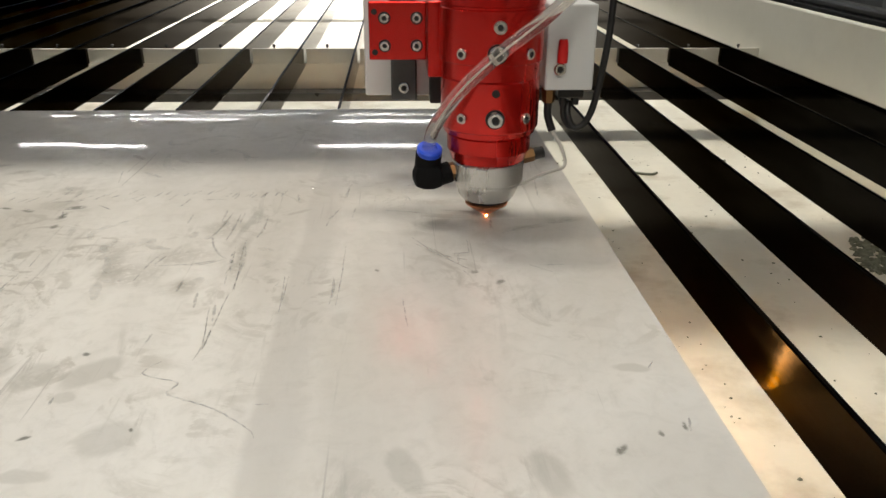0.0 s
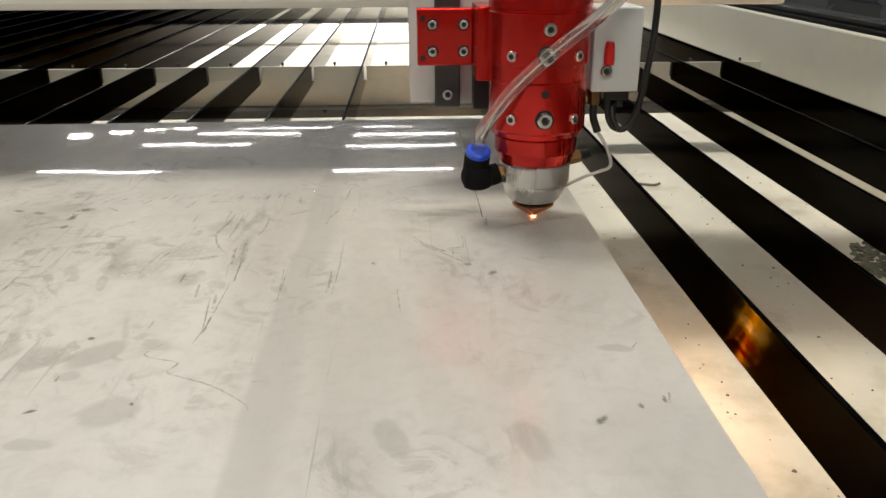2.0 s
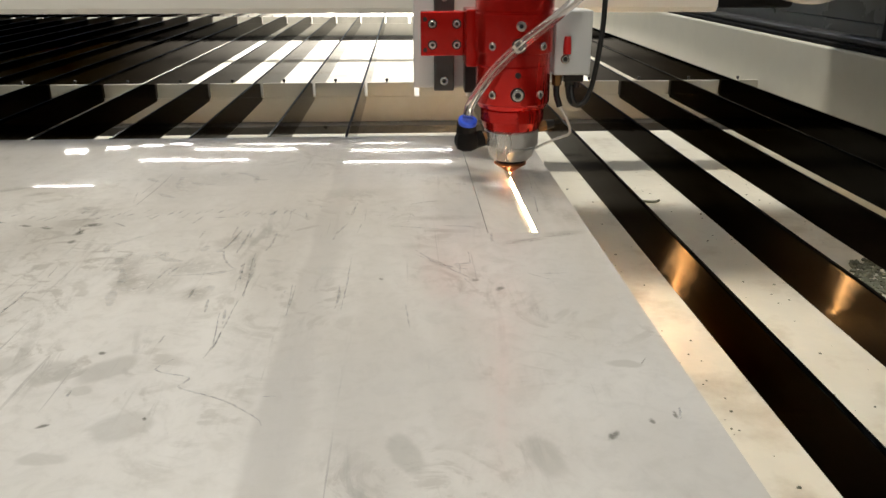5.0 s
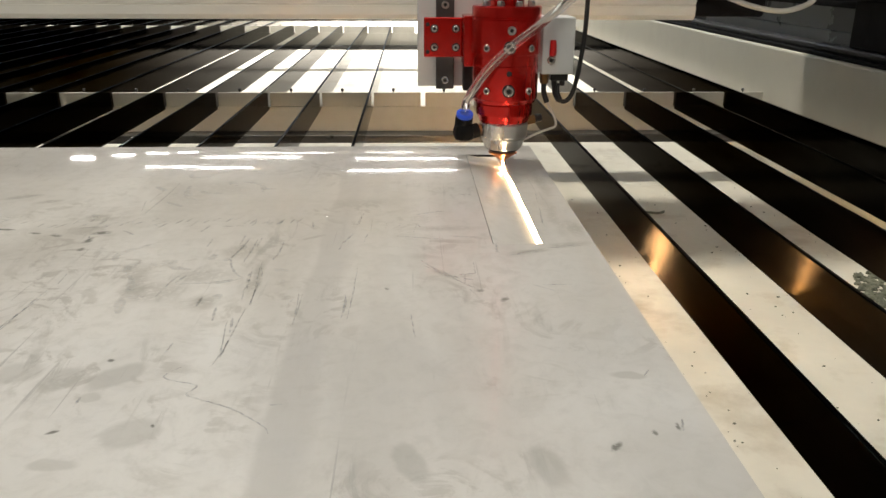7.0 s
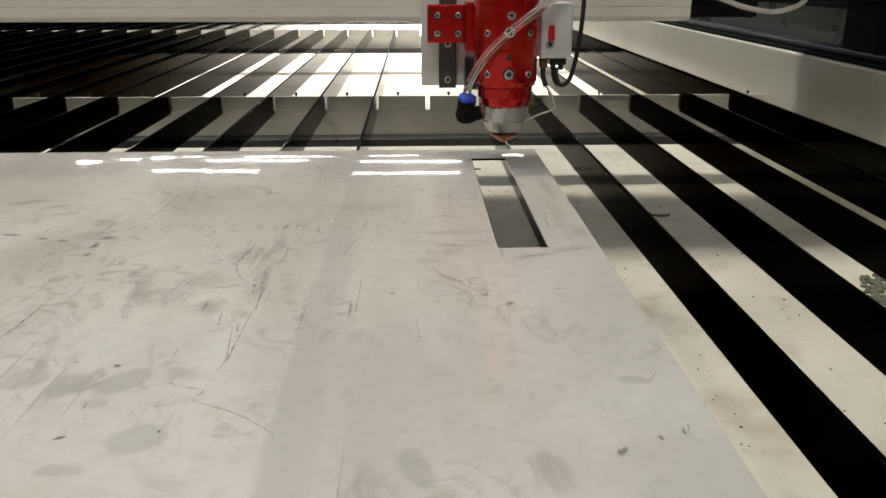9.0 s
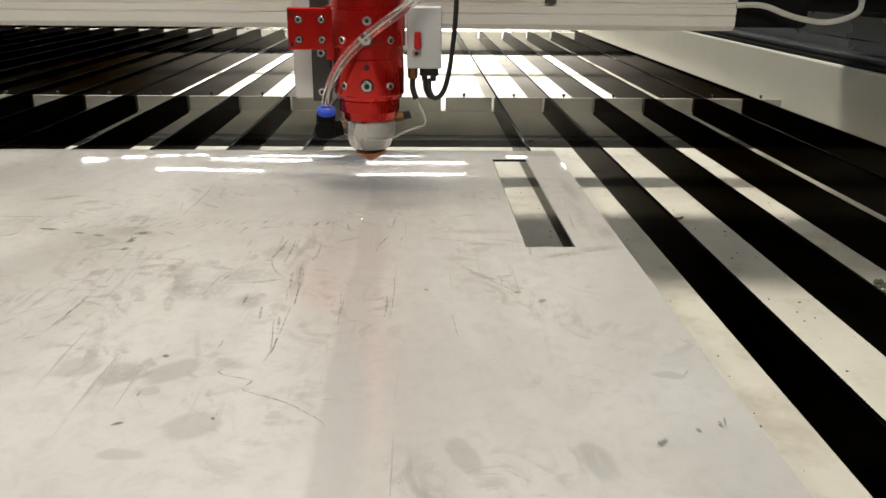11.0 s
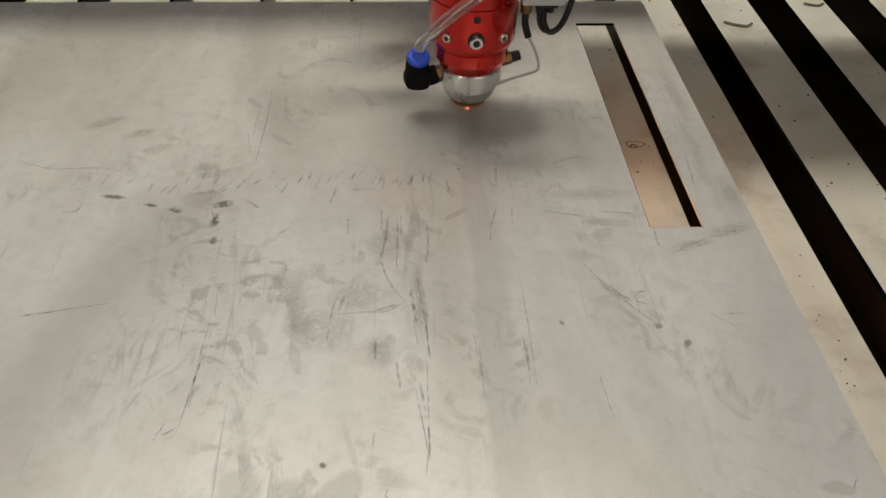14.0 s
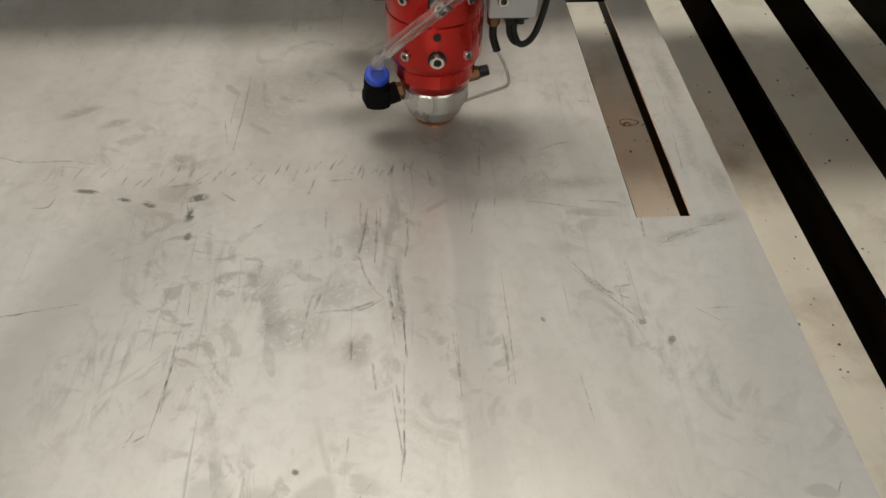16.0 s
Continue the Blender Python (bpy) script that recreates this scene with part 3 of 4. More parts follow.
def build_smears():
    scuff([(-0.332, 0.598), (-0.32, 0.596)], 0.0007)
    scuff([(-0.14, 0.503), (-0.138, 0.479), (-0.139, 0.467)], 0.0007)
    scuff([(-0.135, 0.503), (-0.132, 0.485), (-0.132, 0.468)], 0.0007)
    scuff([(-0.133, 0.472), (-0.132, 0.458), (-0.131, 0.448)], 0.0007)
    scuff([(-0.138, 0.467), (-0.137, 0.456)], 0.0007)
    scuff([(0.002, 0.54), (0.001, 0.528), (0.002, 0.521)], 0.0007)
    scuff([(0.008, 0.52), (0.017, 0.521), (0.031, 0.527)], 0.0007)
    scuff([(0.032, 0.531), (0.044, 0.532), (0.053, 0.535)], 0.0007)
    scuff([(-0.109, 0.464), (-0.108, 0.448), (-0.107, 0.424)], 0.0007)
    smear([(-0.156, 0.524), (-0.153, 0.507), (-0.147, 0.493), (-0.142, 0.487)])
    smear([(-0.146, 0.551), (-0.146, 0.533), (-0.147, 0.511)])
    smear([(-0.151, 0.554), (-0.153, 0.533), (-0.156, 0.516)])
    smear([(-0.144, 0.554), (-0.144, 0.537)])
    smear([(-0.129, 0.546), (-0.129, 0.528), (-0.131, 0.515)])
    smear([(-0.174, 0.552), (-0.174, 0.534)])
    smear([(-0.155, 0.559), (-0.155, 0.542)])
    smear([(-0.181, 0.474), (-0.179, 0.487), (-0.176, 0.496)])
    smear([(-0.177, 0.481), (-0.174, 0.492)])
    smear([(-0.177, 0.479), (-0.164, 0.48), (-0.153, 0.48), (-0.142, 0.487)])
    smear([(-0.159, 0.48), (-0.147, 0.485)])
    smear([(-0.14, 0.495), (-0.139, 0.48)])
    smear([(-0.145, 0.592), (-0.146, 0.583)])
    smear([(-0.136, 0.594), (-0.137, 0.582)])
    smear([(-0.126, 0.59), (-0.126, 0.583)])
    smear([(-0.154, 0.593), (-0.157, 0.582)])
    smear([(-0.185, 0.567), (-0.182, 0.58)])
    smear([(-0.116, 0.586), (-0.114, 0.573)])
    smear([(-0.16, 0.579), (-0.174, 0.578)])
    smear([(-0.084, 0.601), (-0.086, 0.58)])
    smear([(-0.087, 0.562), (-0.092, 0.545), (-0.094, 0.531)])
    smear([(-0.026, 0.555), (-0.007, 0.552)])
    smear([(-0.061, 0.556), (-0.043, 0.552), (-0.03, 0.549)])
    smear([(-0.045, 0.512), (-0.038, 0.499), (-0.034, 0.493)])
    smear([(-0.035, 0.493), (-0.026, 0.485), (-0.017, 0.481)])
    smear([(-0.024, 0.489), (-0.015, 0.49)])
    smear([(-0.021, 0.489), (-0.022, 0.475)])
    smear([(-0.085, 0.463), (-0.084, 0.449), (-0.085, 0.433)])
    smear([(-0.338, 0.562), (-0.33, 0.563), (-0.328, 0.571)])
    smear([(-0.015, 0.651), (-0.004, 0.649)])
    smear([(-0.049, 0.6), (-0.037, 0.606), (-0.028, 0.608)])
    smear([(-0.158, 0.462), (-0.158, 0.449)])
    smear([(-0.148, 0.448), (-0.146, 0.432)])
    smear([(-0.137, 0.435), (-0.135, 0.419)])
    smear([(-0.134, 0.411), (-0.134, 0.394)])
    smear([(-0.241, 0.472), (-0.242, 0.452), (-0.242, 0.425)])
    smear([(-0.246, 0.414), (-0.255, 0.408)])
    smear([(-0.336, 0.483), (-0.321, 0.485)])
    smear([(-0.379, 0.612), (-0.356, 0.603), (-0.33, 0.603), (-0.312, 0.599)])
    smear([(-0.265, 0.577), (-0.253, 0.579), (-0.244, 0.589)])
    smear([(-0.235, 0.571), (-0.225, 0.562)])
    smear([(-0.219, 0.583), (-0.213, 0.576)])
    smear([(-0.204, 0.548), (-0.213, 0.54)])
    rub([(-0.23, 0.726), (-0.228, 0.71), (-0.222, 0.705), (-0.214, 0.708), (-0.209, 0.72), (-0.199, 0.727)])
    rub([(-0.199, 0.727), (-0.187, 0.73), (-0.177, 0.725)])
    rub([(-0.221, 0.682), (-0.218, 0.662), (-0.213, 0.646), (-0.207, 0.641)])
    rub([(-0.211, 0.668), (-0.203, 0.659), (-0.191, 0.659)])
    rub([(-0.226, 0.637), (-0.218, 0.628), (-0.212, 0.625)])
    rub([(-0.246, 0.679), (-0.24, 0.671), (-0.235, 0.667)])
    rub([(-0.23, 0.659), (-0.224, 0.655)])
    rub([(-0.182, 0.692), (-0.166, 0.681), (-0.162, 0.661)])
    rub([(-0.166, 0.681), (-0.162, 0.67), (-0.154, 0.67)])
    rub([(-0.193, 0.692), (-0.185, 0.678)])
    rub([(-0.22, 0.514), (-0.223, 0.524), (-0.218, 0.534), (-0.21, 0.542)])
    rub([(-0.208, 0.495), (-0.21, 0.507), (-0.206, 0.515)])
    rub([(-0.189, 0.513), (-0.184, 0.504), (-0.174, 0.5)])
    rub([(-0.177, 0.498), (-0.171, 0.496), (-0.168, 0.494)])
    rub([(-0.205, 0.493), (-0.198, 0.474), (-0.2, 0.471)])
    rub([(-0.199, 0.462), (-0.196, 0.45), (-0.194, 0.442)])
    rub([(-0.198, 0.463), (-0.188, 0.462)])
    rub([(-0.158, 0.462), (-0.157, 0.452)])
    rub([(-0.15, 0.465), (-0.151, 0.457)])
    rub([(-0.192, 0.517), (-0.192, 0.509)])
    rub([(-0.197, 0.515), (-0.197, 0.507)])
    rub([(-0.187, 0.516), (-0.187, 0.509)])
    rub([(-0.128, 0.5), (-0.119, 0.497)])
    rub([(-0.123, 0.485), (-0.12, 0.479)])
    rub([(-0.341, 0.646), (-0.332, 0.652), (-0.321, 0.658)])
    rub([(-0.267, 0.606), (-0.261, 0.6)])
    rub([(-0.159, 0.518), (-0.156, 0.514)])
    rub([(-0.153, 0.542), (-0.152, 0.533)])
    rub([(-0.166, 0.525), (-0.167, 0.516)])
    # a row of short slanted ticks
    rnd = random.Random(21)
    for i in range(30):
        x, y = -0.305 + 0.0062 * i + rnd.uniform(-0.002, 0.002), 0.584 + rnd.uniform(-0.008, 0.008)
        smear([(x, y), (x + rnd.uniform(0.001, 0.005), y + rnd.uniform(0.005, 0.012))])


build_scuffs()
build_smears()
# steel bump added to stand in for a small reflected highlight
part("glint_bump", lump(0.0009, 77), STEEL, sheet, "tiny bright bump added for a glint on the sheet").location = (-0.1075, 0.5965, 0.0003)


# ---- kerf: metal that the beam burns away ----
def build_beads():
    beads = []
    n = 26
    for i in range(n):
        y0 = HY0 + 0.0012 + (HY1 - HY0 - 0.002) * i / n
        y1 = HY0 + 0.0012 + (HY1 - HY0 - 0.002) * (i + 0.985) / n
        beads.append((1.6 + 6.15 * (i + 0.3) / n, (HX1 - 0.0010, HX1 - 0.0001, y0, y1)))
    for i in range(6):
        x0, x1 = HX0 + 0.0012 + 0.0285 * i / 6, HX0 + 0.0012 + 0.0285 * (i + 0.985) / 6
        beads.append((0.35 + 1.1 * (i + 0.3) / 6, (x0, x1, HY0 + 0.0001, HY0 + 0.0005)))
    made = []
    for t, (x0, x1, y0, y1) in beads:
        ob = part("kerf_bead", box(x0, x1, y0, y1, -0.0014, -0.0001), SHEET, sheet)
        made.append((t, ob))
    return made


beads = build_beads()


# ---- litter on the tray ----
def build_litter():
    rnd = random.Random(4)
    bm = bmesh.new()
    for i in range(420):
        x, y = rnd.uniform(0.02, 0.455), rnd.uniform(0.2, 1.18)
        r = rnd.choice((0.0004, 0.0005, 0.0006, 0.0008, 0.0011, 0.0015))
        own = lump(r, i)
        own.transform(Matrix.Translation((x, y, FLOOR_Z + r * 0.2)))
        join(bm, own)
    tagged(finish(bm, "slag_specks", RUBBLE), "dark specks of slag scattered on the tray", "slag", kind="stuff")
    bm = bmesh.new()
    for i in range(420):
        a, s = rnd.uniform(0, 6.28), math.sqrt(rnd.random())
        x, y = 0.418 + 0.040 * s * math.cos(a) + 0.006 * math.sin(3 * a), 0.765 + 0.050 * s * math.sin(a)
        if x > BED_X1 - 0.003:
            continue
        r = rnd.uniform(0.002, 0.0045)
        own = lump(r, 1000 + i)
        own.transform(Matrix.Translation((x, y, FLOOR_Z + r * 0.3)))
        join(bm, own)
    tagged(finish(bm, "slag_heap", RUBBLE), "grey-green crumbled slag heap on the tray", "slag", kind="stuff")
    for name, line, r in (("twig", ((0.238, 1.034), (0.25, 1.027), (0.262, 1.024), (0.27, 1.03)), 0.0016), ("twig", ((0.352, 1.08), (0.366, 1.074), (0.376, 1.079)), 0.0015), ("twig", ((-0.276, 1.114), (-0.251, 1.144), (-0.224, 1.173), (-0.194, 1.206)), 0.0022), ("twig", ((0.0, 1.268), (0.022, 1.276), (0.05, 1.28)), 0.0012)):
        ob = finish(pipe([(x, y, FLOOR_Z + r) for x, y in line], r, 7, 5), name, RUBBLE, None, "", True)
        tagged(ob, "thin dark curl of slag wire on the tray", "wire scrap", "wire scraps")


RING = material("heat_stain", (0.34, 0.20, 0.11), 0.7, 0.0, 0.3, 120)


def build_scorch():
    """A burnt knot on the tray: two uneven flat rings."""
    rnd = random.Random(8)
    for cx, cy, r, w, flat in ((0.078, 0.800, 0.0085, 0.0020, 0.6), (0.076, 0.797, 0.0030, 0.0030, 0.8)):
        bm, rows, n = bmesh.new(), [], 32
        for i in range(n):
            a = 2 * math.pi * i / n
            q = r * (1 + 0.08 * math.sin(3 * a + r * 900))
            h = w * rnd.uniform(0.4, 1.3)
            rows.append([bm.verts.new((cx + (q + s * h) * math.cos(a), cy + (q + s * h) * flat * math.sin(a), FLOOR_Z + 0.0004)) for s in (-0.5, 0.5)])
        for i in range(n):
            lo, hi = rows[i], rows[(i + 1) % n]
            bm.faces.new((lo[0], lo[1], hi[1], hi[0]))
        part("scorch_ring", bm, RING, tray, "brown scorch ring burnt into the tray")


build_scorch()
build_litter()


# ---- gantry ----
def build_gantry():
    gantry = thing("gantry_beam", (0, 0, 0), "white aluminium gantry beam across the bed", "gantry")
    prof = [(0.012, 0.1085), (0.004, 0.1095), (0.0, 0.114), (0.0, 0.1225), (0.002, 0.1232), (0.002, 0.1242), (0.0, 0.125), (0.0, 0.131), (0.003, 0.132), (0.003, 0.135), (0.0, 0.136), (0.0, 0.1425), (0.20, 0.1425), (0.20, 0.1085)]
    bm = bmesh.new()
    a = [bm.verts.new((-2.35, y, z)) for y, z in prof]
    b = [bm.verts.new((0.246, y, z)) for y, z in prof]
    for i in range(len(prof)):
        j = (i + 1) % len(prof)
        bm.faces.new((a[i], a[j], b[j], b[i]))
    bm.faces.new(a[::-1])
    bm.faces.new(b)
    part("beam", bm, BEAM, gantry)
    part("end_block", box(0.2465, 0.325, 0.012, 0.10, 0.112, 0.1485, 0.004), MATTBLACK, gantry, "matt black end block")
    part("arm", box(0.3255, 0.505, 0.03, 0.09, 0.1275, 0.1485, 0.002), MATTBLACK, gantry, "matt black arm to the rail")
    part("shoe", box(0.47, 0.4985, 0.02, 0.10, 0.0718, 0.1270, 0.002), MATTBLACK, gantry, "matt black sliding shoe on the rail")
    # out of view, added to widen the shadow on sheet and tray
    part("shade_box", box(-2.35, 0.50, 0.004, 0.20, 0.1489, 0.25, 0.004), BEAM, gantry, "unseen white box added above the beam to cast shade")
    part("tag", box(0.055, 0.066, -0.0035, 0.0015, 0.134, 0.1424, 0.0006), DARKSTEEL, gantry, "small dark clip")
    part("cable", pipe([(0.247, 0.004, 0.134), (0.27, -0.004, 0.134), (0.30, -0.008, 0.124), (0.335, -0.008, 0.119), (0.365, -0.004, 0.128), (0.375, 0.01, 0.1435)], 0.0028), WIRE, gantry, "pale sheathed cable", True)
    return gantry


def build_carriage():
    car = thing("carriage_plate", (0, 0, 0), "satin aluminium carriage plate with a vertical rail", "carriage")
    part("plate", box(-0.0730, 0.02, 0.090, 0.100, 0.0525, 0.1485, 0.0012), PLATE, car)
    part("mount", box(-0.06, 0.02, 0.1002, 0.1675, 0.118, 0.142, 0.002), PLATE, car)
    part("vertical_rail", box(-0.0558, -0.0389, 0.082, 0.0897, 0.0510, 0.1485, 0.001), DARKSTEEL, car, "dark steel guide rail")
    for z in (0.0595, 0.0935, 0.1275):
        socket_screw(car, (-0.0473, 0.0818, z), 0.0036)
    part("stop_block", box(-0.0305, -0.0146, 0.074, 0.0897, 0.0505, 0.080, 0.001), BLACK, car, "black stop block")
    return car


def socket_screw(parent, place, r, turn=0.0, label="bright socket screw"):
    """A cap screw with a dark hexagon socket, its head towards -y."""
    m = Matrix.Translation(place) @ pose(0, 0, 0, 0, 0, turn) @ pose(0, 0, 0, 90, 0, 0)
    h = r * 0.55
    screw = part("screw", turned([(r * 1.0, -h), (r * 1.0, h * 0.7), (r * 0.86, h), (r * 0.55, h), (r * 0.5, h * 0.25)], 20, None, m), STEEL, parent, label, True)
    part("socket", turned([(r * 0.5, h * 0.28), (r * 0.49, h * 0.42)], 6, None, m), BLACK, screw, "dark hexagon socket")
    return screw


def build_head():
    head = thing("laser_head", (0, 0, 0), "red anodised laser cutting head with a copper nozzle", "laser head")
    part("nozzle", turned([(0.0012, 0.0), (0.0020, 0.0), (0.0028, 0.0006), (0.0118, 0.0064), (0.0124, 0.0069), (0.0126, 0.0076), (0.0118, 0.0082), (0.009, 0.0084)], 40), COPPER, head, "worn copper cutting nozzle", True)
    part("seal_ring", turned([(0.0105, 0.0085), (0.0116, 0.0090), (0.0114, 0.0101), (0.0105, 0.0105)], 40), BLACK, head, "black seal ring", True)
    part("lower_collar", turned([(0.0125, 0.0106), (0.0146, 0.0110), (0.0166, 0.0135), (0.0186, 0.0195), (0.0190, 0.0200), (0.0190, 0.0215)], 56), SILVER, head, "machined aluminium collar", True)
    collar = bmesh.new()
    ring, n = [], 260
    for r, z in ((0.0196, 0.0217), (0.0206, 0.0226), (0.0206, 0.0330), (0.0198, 0.0340)):
        ring.append([collar.verts.new(((r - 0.00014 * (i % 2)) * math.cos(2 * math.pi * i / n), (r - 0.00014 * (i % 2)) * math.sin(2 * math.pi * i / n), z)) for i in range(n)])
    for lo, hi in zip(ring, ring[1:]):
        for i in range(n):
            collar.faces.new((lo[i], lo[(i + 1) % n], hi[(i + 1) % n], hi[i]))
    collar.faces.new(ring[0][::-1])
    collar.faces.new(ring[-1])
    part("knurled_ring", collar, SILVER, head, "knurled aluminium ring")
    part("lower_body", turned([(0.0195, 0.0342), (0.0212, 0.0352), (0.0228, 0.0400), (0.0238, 0.0415), (0.0240, 0.0500), (0.0232, 0.0506), (0.0232, 0.0512), (0.0258, 0.0518), (0.0266, 0.0545), (0.0274, 0.0552), (0.0276, 0.0560), (0.0276, 0.0822), (0.0268, 0.0830)], 72), RED, head, "", True)
    part("neck_band", turned([(0.0272, 0.0831), (0.0272, 0.0912)], 72), RED, head, "", True)
    part("upper_body", turned([(0.0276, 0.0913), (0.0286, 0.0920), (0.0286, 0.1190), (0.0279, 0.1196), (0.0279, 0.1206), (0.0286, 0.1212), (0.0286, 0.1285), (0.0278, 0.1296), (0.016, 0.1297)], 72), RED, head, "", True)
    part("top_tube", turned([(0.0140, 0.1298), (0.0140, 0.30)], 48), RED, head, "", True)
    for a in (-150, -110, -70, -30, 60, 120):
        part("top_bolt", turned([(0.0030, 0.1298), (0.0030, 0.1330), (0.0024, 0.1338)], 14, None, Matrix.Translation((0.0215 * math.cos(radians(a)), 0.0215 * math.sin(radians(a)), 0))), STEEL, head, "bright cap bolt", True)
    for z, r in ((0.0637, 0.0277), (0.0980, 0.0287)):
        for a in (-38, 38):
            t = radians(a)
            socket_screw(head, (r * math.sin(t), -r * math.cos(t), z - 0.0008), 0.0029, a)
        part("screw_well", turned([(0.0052, 0.0), (0.0052, 0.0006)], 28, None, Matrix.Translation((0, -r + 0.0002, z)) @ pose(0, 0, 0, 90, 0, 0)), BLACK, head, "dark recess")
        socket_screw(head, (0, -r - 0.0012, z), 0.0042)
    socket_screw(head, (0.001, -0.0290, 0.1115), 0.0034)
    part("port", turned([(0.0021, 0.0), (0.0021, 0.0005)], 18, None, Matrix.Translation((0, -0.0278, 0.0775)) @ pose(0, 0, 0, 90, 0, 0)), BLACK, head, "small dark hole")
    # bracket
    part("bracket", box(-0.0678, -0.0345, 0.034, 0.046, 0.0845, 0.1178, 0.0008), RED, head, "red bracket block")
    part("bracket_arm", box(-0.0343, -0.0245, 0.010, 0.046, 0.0790, 0.1205, 0.0008), RED, head)
    for x in (-0.0587, -0.0400):
        for z in (0.0928, 0.1085):
            part("screw_well", turned([(0.0036, 0.0), (0.0036, 0.0005)], 20, None, Matrix.Translation((x, 0.0341, z)) @ pose(0, 0, 0, 90, 0, 0)), BLACK, head, "dark recess")
            socket_screw(head, (x, 0.0331, z), 0.0028)
    for z in (0.0890, 0.1120):
        part("pin_hole", turned([(0.0017, 0.0), (0.0017, 0.0004)], 14, None, Matrix.Translation((-0.0645, 0.0341, z)) @ pose(0, 0, 0, 90, 0, 0)), BLACK, head, "small dark hole")
    # air fitting
    elbow = part("elbow_fitting", box(-0.0438, -0.0250, -0.0140, 0.0030, 0.0180, 0.0345, 0.0066), MATTBLACK, head, "black push-in elbow fitting", True)
    part("stem", rod((-0.0280, -0.0055, 0.0262), (-0.0222, -0.0040, 0.0275), 0.0062, 0.0062, 20), MATTBLACK, elbow)
    part("nut", rod((-0.0250, -0.004, 0.0273), (-0.0190, -0.003, 0.0277), 0.0052, 0.0052, 6), BRASS, elbow, "brass hexagon nut")
    part("cup", rod((-0.0352, -0.0040, 0.030), (-0.0344, -0.0065, 0.0392), 0.0075, 0.0075, 24), MATTBLACK, elbow)
    part("release_ring", turned([(0.0068, 0), (0.0072, 0.0008), (0.0072, 0.0034), (0.0062, 0.0042), (0.0044, 0.0042), (0.0040, 0.003)], 28, None, Matrix.Translation((-0.0343, -0.0068, 0.0394)) @ pose(0, 0, 0, 22, 6, 0)), BLUE, elbow, "blue release ring", True)
    part("air_hose", pipe([(-0.0342, -0.0068, 0.040), (-0.0330, -0.0105, 0.052), (-0.0270, -0.024, 0.067), (-0.0170, -0.0345, 0.083), (0.000, -0.0395, 0.100), (0.022, -0.034, 0.116), (0.045, -0.022, 0.133), (0.075, -0.005, 0.156), (0.11, 0.02, 0.19), (0.15, 0.05, 0.25)], 0.0036, 16, 8), HOSE, head, "clear plastic air hose", True)
    part("hose_core", pipe([(-0.0330, -0.0105, 0.052), (-0.0270, -0.024, 0.067), (-0.0170, -0.0345, 0.083), (0.000, -0.0395, 0.100), (0.022, -0.034, 0.116), (0.045, -0.022, 0.133), (0.075, -0.005, 0.156)], 0.0004, 6, 6), WIRE, head)
    # sensor box
    sensor = part("sensor_box", box(0.0300, 0.0572, -0.004, 0.030, 0.0742, 0.1205, 0.0012), BOXP, head, "light grey sensor box")
    part("cap", turned([(0.0028, 0), (0.0030, 0.004), (0.0026, 0.0105), (0.0022, 0.0125)], 18, None, Matrix.Translation((0.0385, -0.0070, 0.0900))), REDPL, sensor, "red rubber cap", True)
    socket_screw(sensor, (0.0377, -0.0052, 0.0862), 0.0034)
    part("gland", rod((0.0345, 0.006, 0.0740), (0.0345, 0.006, 0.0655), 0.0042, 0.0036, 6), BRASS, sensor, "brass cable gland")
    part("probe_sleeve", pipe([(0.0345, 0.006, 0.0655), (0.0345, 0.005, 0.058), (0.0372, 0.003, 0.0495)], 0.0023), BLACK, sensor, "black probe sleeve", True)
    part("probe_wire", pipe([(0.0372, 0.003, 0.0495), (0.0418, 0.000, 0.042), (0.0446, -0.003, 0.034), (0.0435, -0.005, 0.0300), (0.0380, -0.006, 0.0282), (0.0290, -0.006, 0.0250), (0.0180, -0.004, 0.0190)], 0.0010), WIRE, sensor, "thin pale probe wire", True)
    nut = part("probe_nut", rod((0.0200, 0.000, 0.0350), (0.0265, 0.001, 0.0362), 0.0042, 0.0042, 6), BRASS, head, "dark brass hexagon nut")
    part("nut_cap", rod((0.0266, 0.001, 0.0362), (0.0325, 0.002, 0.0372), 0.0036, 0.0033, 14), BLACK, nut, "black cap")
    plug = part("plug", box(0.0400, 0.0550, 0.006, 0.022, 0.0675, 0.0740, 0.001), BLACK, sensor, "black cable plug")
    for x in (0.0440, 0.0510):
        part("terminal", rod((x, 0.011, 0.0674), (x, 0.011, 0.0630), 0.0026, 0.0022, 14), BLACK, plug)
    part("cable", pipe([(0.0478, 0.015, 0.064), (0.0478, 0.012, 0.056), (0.0515, 0.010, 0.0495), (0.0575, 0.010, 0.052), (0.0620, 0.010, 0.0625), (0.0655, 0.010, 0.083), (0.0685, 0.011, 0.115), (0.070, 0.02, 0.17), (0.070, 0.04, 0.24)], 0.0020), RUBBER, head, "black looping cable", True)
    part("lead", pipe([(0.0440, 0.011, 0.063), (0.0448, 0.011, 0.056), (0.0480, 0.011, 0.0505), (0.0525, 0.0105, 0.0490)], 0.0016), RUBBER, plug, "", True)
    return head


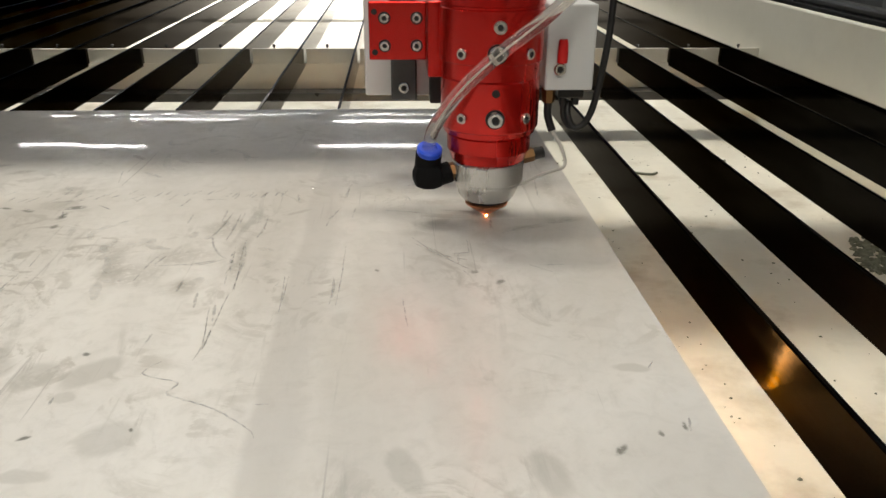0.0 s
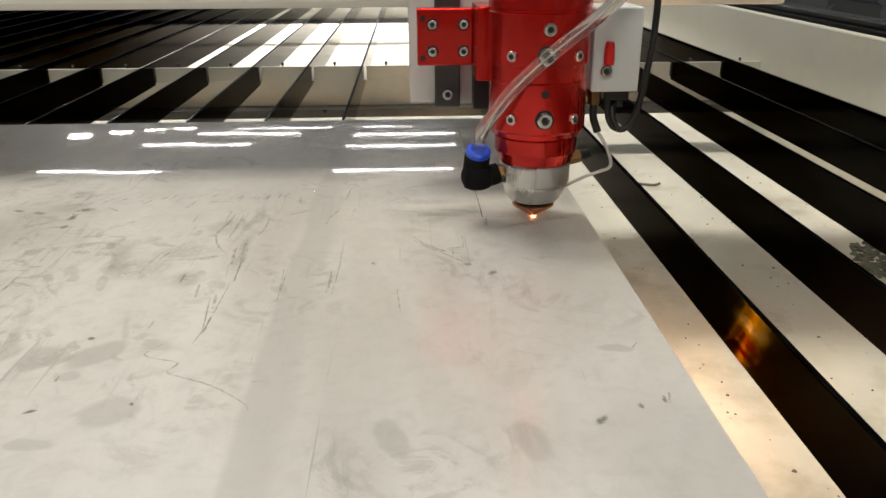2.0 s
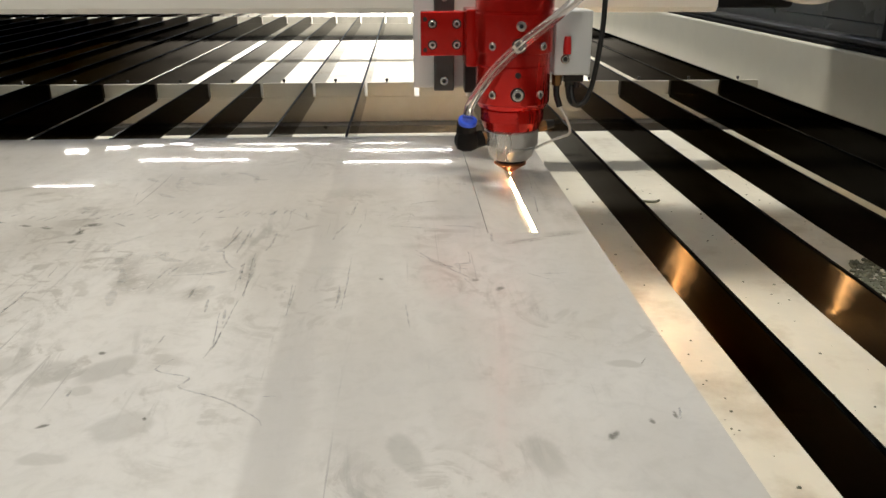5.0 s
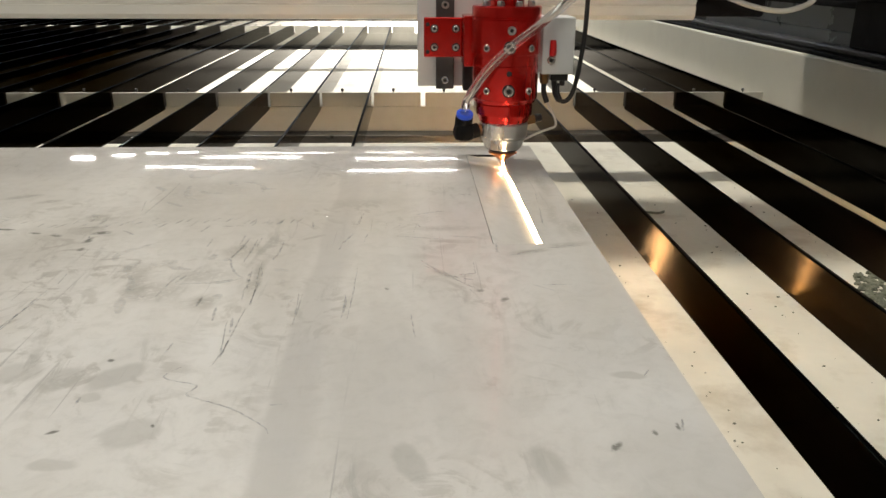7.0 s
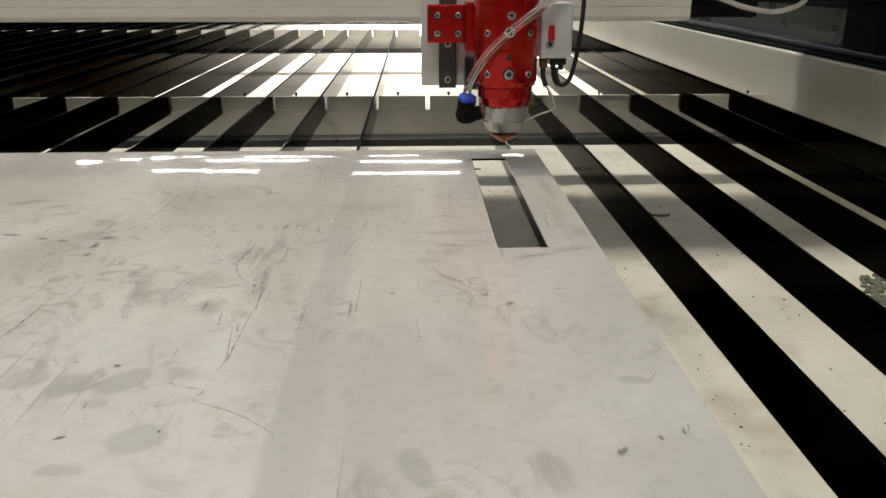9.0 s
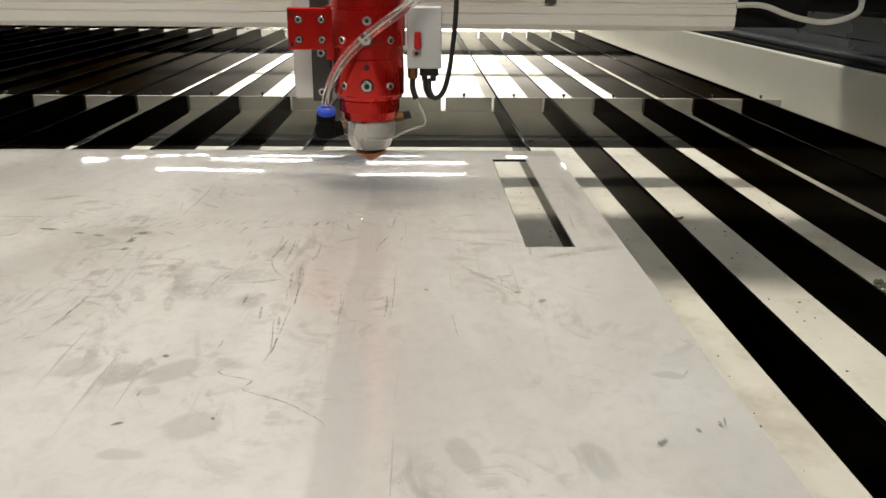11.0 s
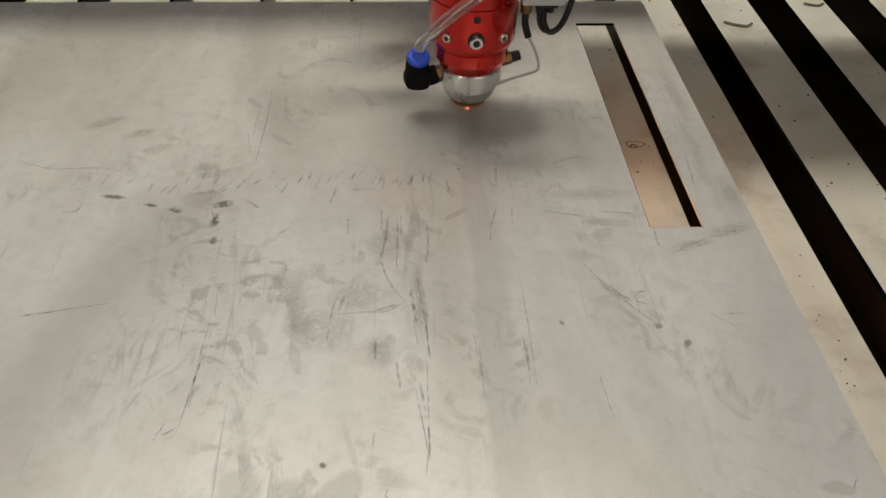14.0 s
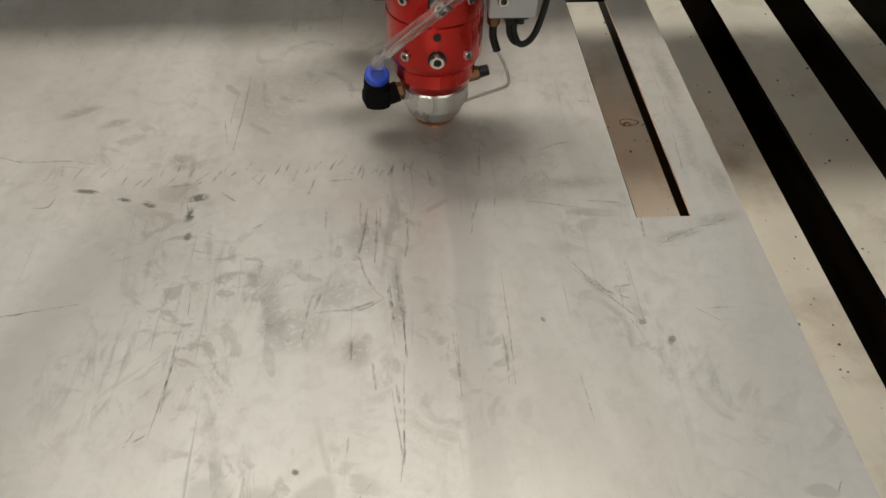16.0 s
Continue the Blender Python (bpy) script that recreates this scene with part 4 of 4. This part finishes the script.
def build_spark_jet(head):
    """Sparks under the nozzle: a hot core and thin trails down to the tray."""
    lean = Matrix(((1, 0, -0.22, 0), (0, 1, 0, 0), (0, 0, 1, 0), (0, 0, 0, 1)))
    jet = part("spark_jet", turned([(0.0003, 0.0010), (0.0004, -0.0005), (0.0006, -0.004), (0.0009, -0.03), (0.0013, -0.08), (0.0018, -0.128)], 18, None, lean), SPARK, head, "glowing stream of cutting sparks", True)
    part("flare", turned([(0.0003, 0.0030), (0.0009, 0.0022), (0.0014, 0.0008), (0.0010, -0.0004), (0.0004, -0.001)], 16), HOT, jet, "hot orange flare at the nozzle tip", True)
    for i in range(16):
        a, s = random.uniform(0, 6.28), random.uniform(0.2, 1.0)
        z = -0.127 * random.uniform(0.6, 1.0)
        end = (0.013 * s * math.cos(a) - 0.22 * z, 0.013 * s * math.sin(a), z)
        start = tuple(c * 0.12 for c in end)
        part("spark_trail", rod(start, end, 0.0003, 0.0009, 5), TRAIL, jet, "fine golden spark trail")
    spray = part("spark_spray", rod((0, 0, -0.006), (0.008, -0.20, -0.016), 0.0004, 0.0022, 8), TRAIL, head, "flat spray of white-hot sparks under the cut")
    for i in range(9):
        end = (random.uniform(0.002, 0.013), -random.uniform(0.10, 0.215), -random.uniform(0.011, 0.019))
        part("spark_trail", rod((0, -0.004, -0.006), end, 0.0004, 0.0016, 5), TRAIL, spray, "fine golden spark trail")
    pierce = part("pierce_jet", turned([(0.0006, -0.0016), (0.0012, -0.010), (0.0018, -0.040), (0.0030, -0.120)], 12), PIERCE, head, "thin orange spray of piercing sparks", True)
    part("flare", turned([(0.0003, 0.0024), (0.0011, 0.0014), (0.0012, 0.0004), (0.0006, -0.0004)], 14), HOT, pierce, "small orange flare at the nozzle tip", True)
    return jet, pierce, spray


gantry = build_gantry()
carriage = build_carriage()
head = build_head()
jet, pierce, spray = build_spark_jet(head)

# ---- things that move ----
# seconds, x and y of the nozzle, its lift over the sheet
HEAD = [
    (0.0, -0.0003, 0.5455, 0.0012), (0.5, 0.0003, 0.5238, 0.0012), (1.0, 0.0147, 0.5245, 0.0012), (1.5, 0.0303, 0.5235, 0.0012),
    (2.0, 0.0300, 0.5390, 0.0012), (2.5, 0.0291, 0.5570, 0.0012), (3.0, 0.0292, 0.5795, 0.0012), (3.5, 0.0287, 0.6000, 0.0012),
    (4.0, 0.0302, 0.6265, 0.0012), (6.5, 0.0313, 0.7420, 0.0012), (7.0, 0.0295, 0.7570, 0.0012), (7.5, 0.0301, 0.7760, 0.0012),
    (7.8, 0.0296, 0.7820, 0.0012), (8.0, 0.0290, 0.7840, 0.003), (8.5, 0.0284, 0.7840, 0.010), (9.0, 0.0290, 0.7875, 0.014),
    (9.4, 0.029, 0.787, 0.015), (11.1, -0.110, 0.709, 0.016), (11.5, -0.112, 0.709, 0.014), (12.0, -0.110, 0.706, 0.005),
    (12.5, -0.1092, 0.7045, 0.003), (13.0, -0.1093, 0.6920, 0.002), (13.5, -0.1087, 0.6730, 0.0015), (14.0, -0.0963, 0.6655, 0.0012),
    (14.5, -0.0785, 0.6596, 0.0012), (15.0, -0.0888, 0.6528, 0.0012), (15.5, -0.1066, 0.6454, 0.0012), (16.0, -0.1096, 0.6295, 0.0012),
]


def motions():
    walk(head, [(t, pose(x, y, z)) for t, x, y, z in HEAD])
    walk(carriage, [(t, pose(x, y, 0)) for t, x, y, z in HEAD])
    walk(gantry, [(t, pose(0, y + 0.168, 0)) for t, x, y, z in HEAD])
    still = Matrix.Identity(4)
    # the stream stands under the nozzle while the beam burns and is drawn up into it when it stops
    off, up = pose(0, 0, 0.166, 0, 12.4, 0), pose(0, 0, 0.155)
    walk(jet, [(0.0, still), (1.43, still), (1.47, off), (1.53, off), (1.57, still), (7.8, still), (7.87, off), (16.0, off)])
    away = pose(-0.004, -0.008, 0.262, 90, 0, 0)
    walk(spray, [(0.0, away), (2.40, away), (2.43, pose(0, 0, 0.1, 45, 0, 0)), (2.47, still), (7.8, still), (7.83, pose(0, 0, 0.1, 45, 0, 0)), (7.87, away), (16.0, away)])
    walk(pierce, [(0.0, up), (12.55, up), (12.7, still), (16.0, still)])
    for t, ob in beads:
        fall = pose(0, 0, FLOOR_Z + 0.0015)
        walk(ob, [(0.0, still), (t, still), (t + 0.15, fall), (16.0, fall)])

    def sag(a):
        return pose(HX0 + 0.001, 0, 0, 0, a, 0) @ pose(-HX0 - 0.001, 0, 0)

    walk(strip, [(0.0, still), (2.5, still), (4.0, sag(5)), (6.5, sag(11)), (7.8, sag(13)), (7.87, pose(0.0, -0.005, -0.06, 4, 20, 0)), (7.93, pose(0.0, -0.01, FLOOR_Z + 0.006, 0, 1, 0)), (8.0, pose(0.0, -0.01, FLOOR_Z + 0.002)), (16.0, pose(0.0, -0.01, FLOOR_Z + 0.002))])


motions()
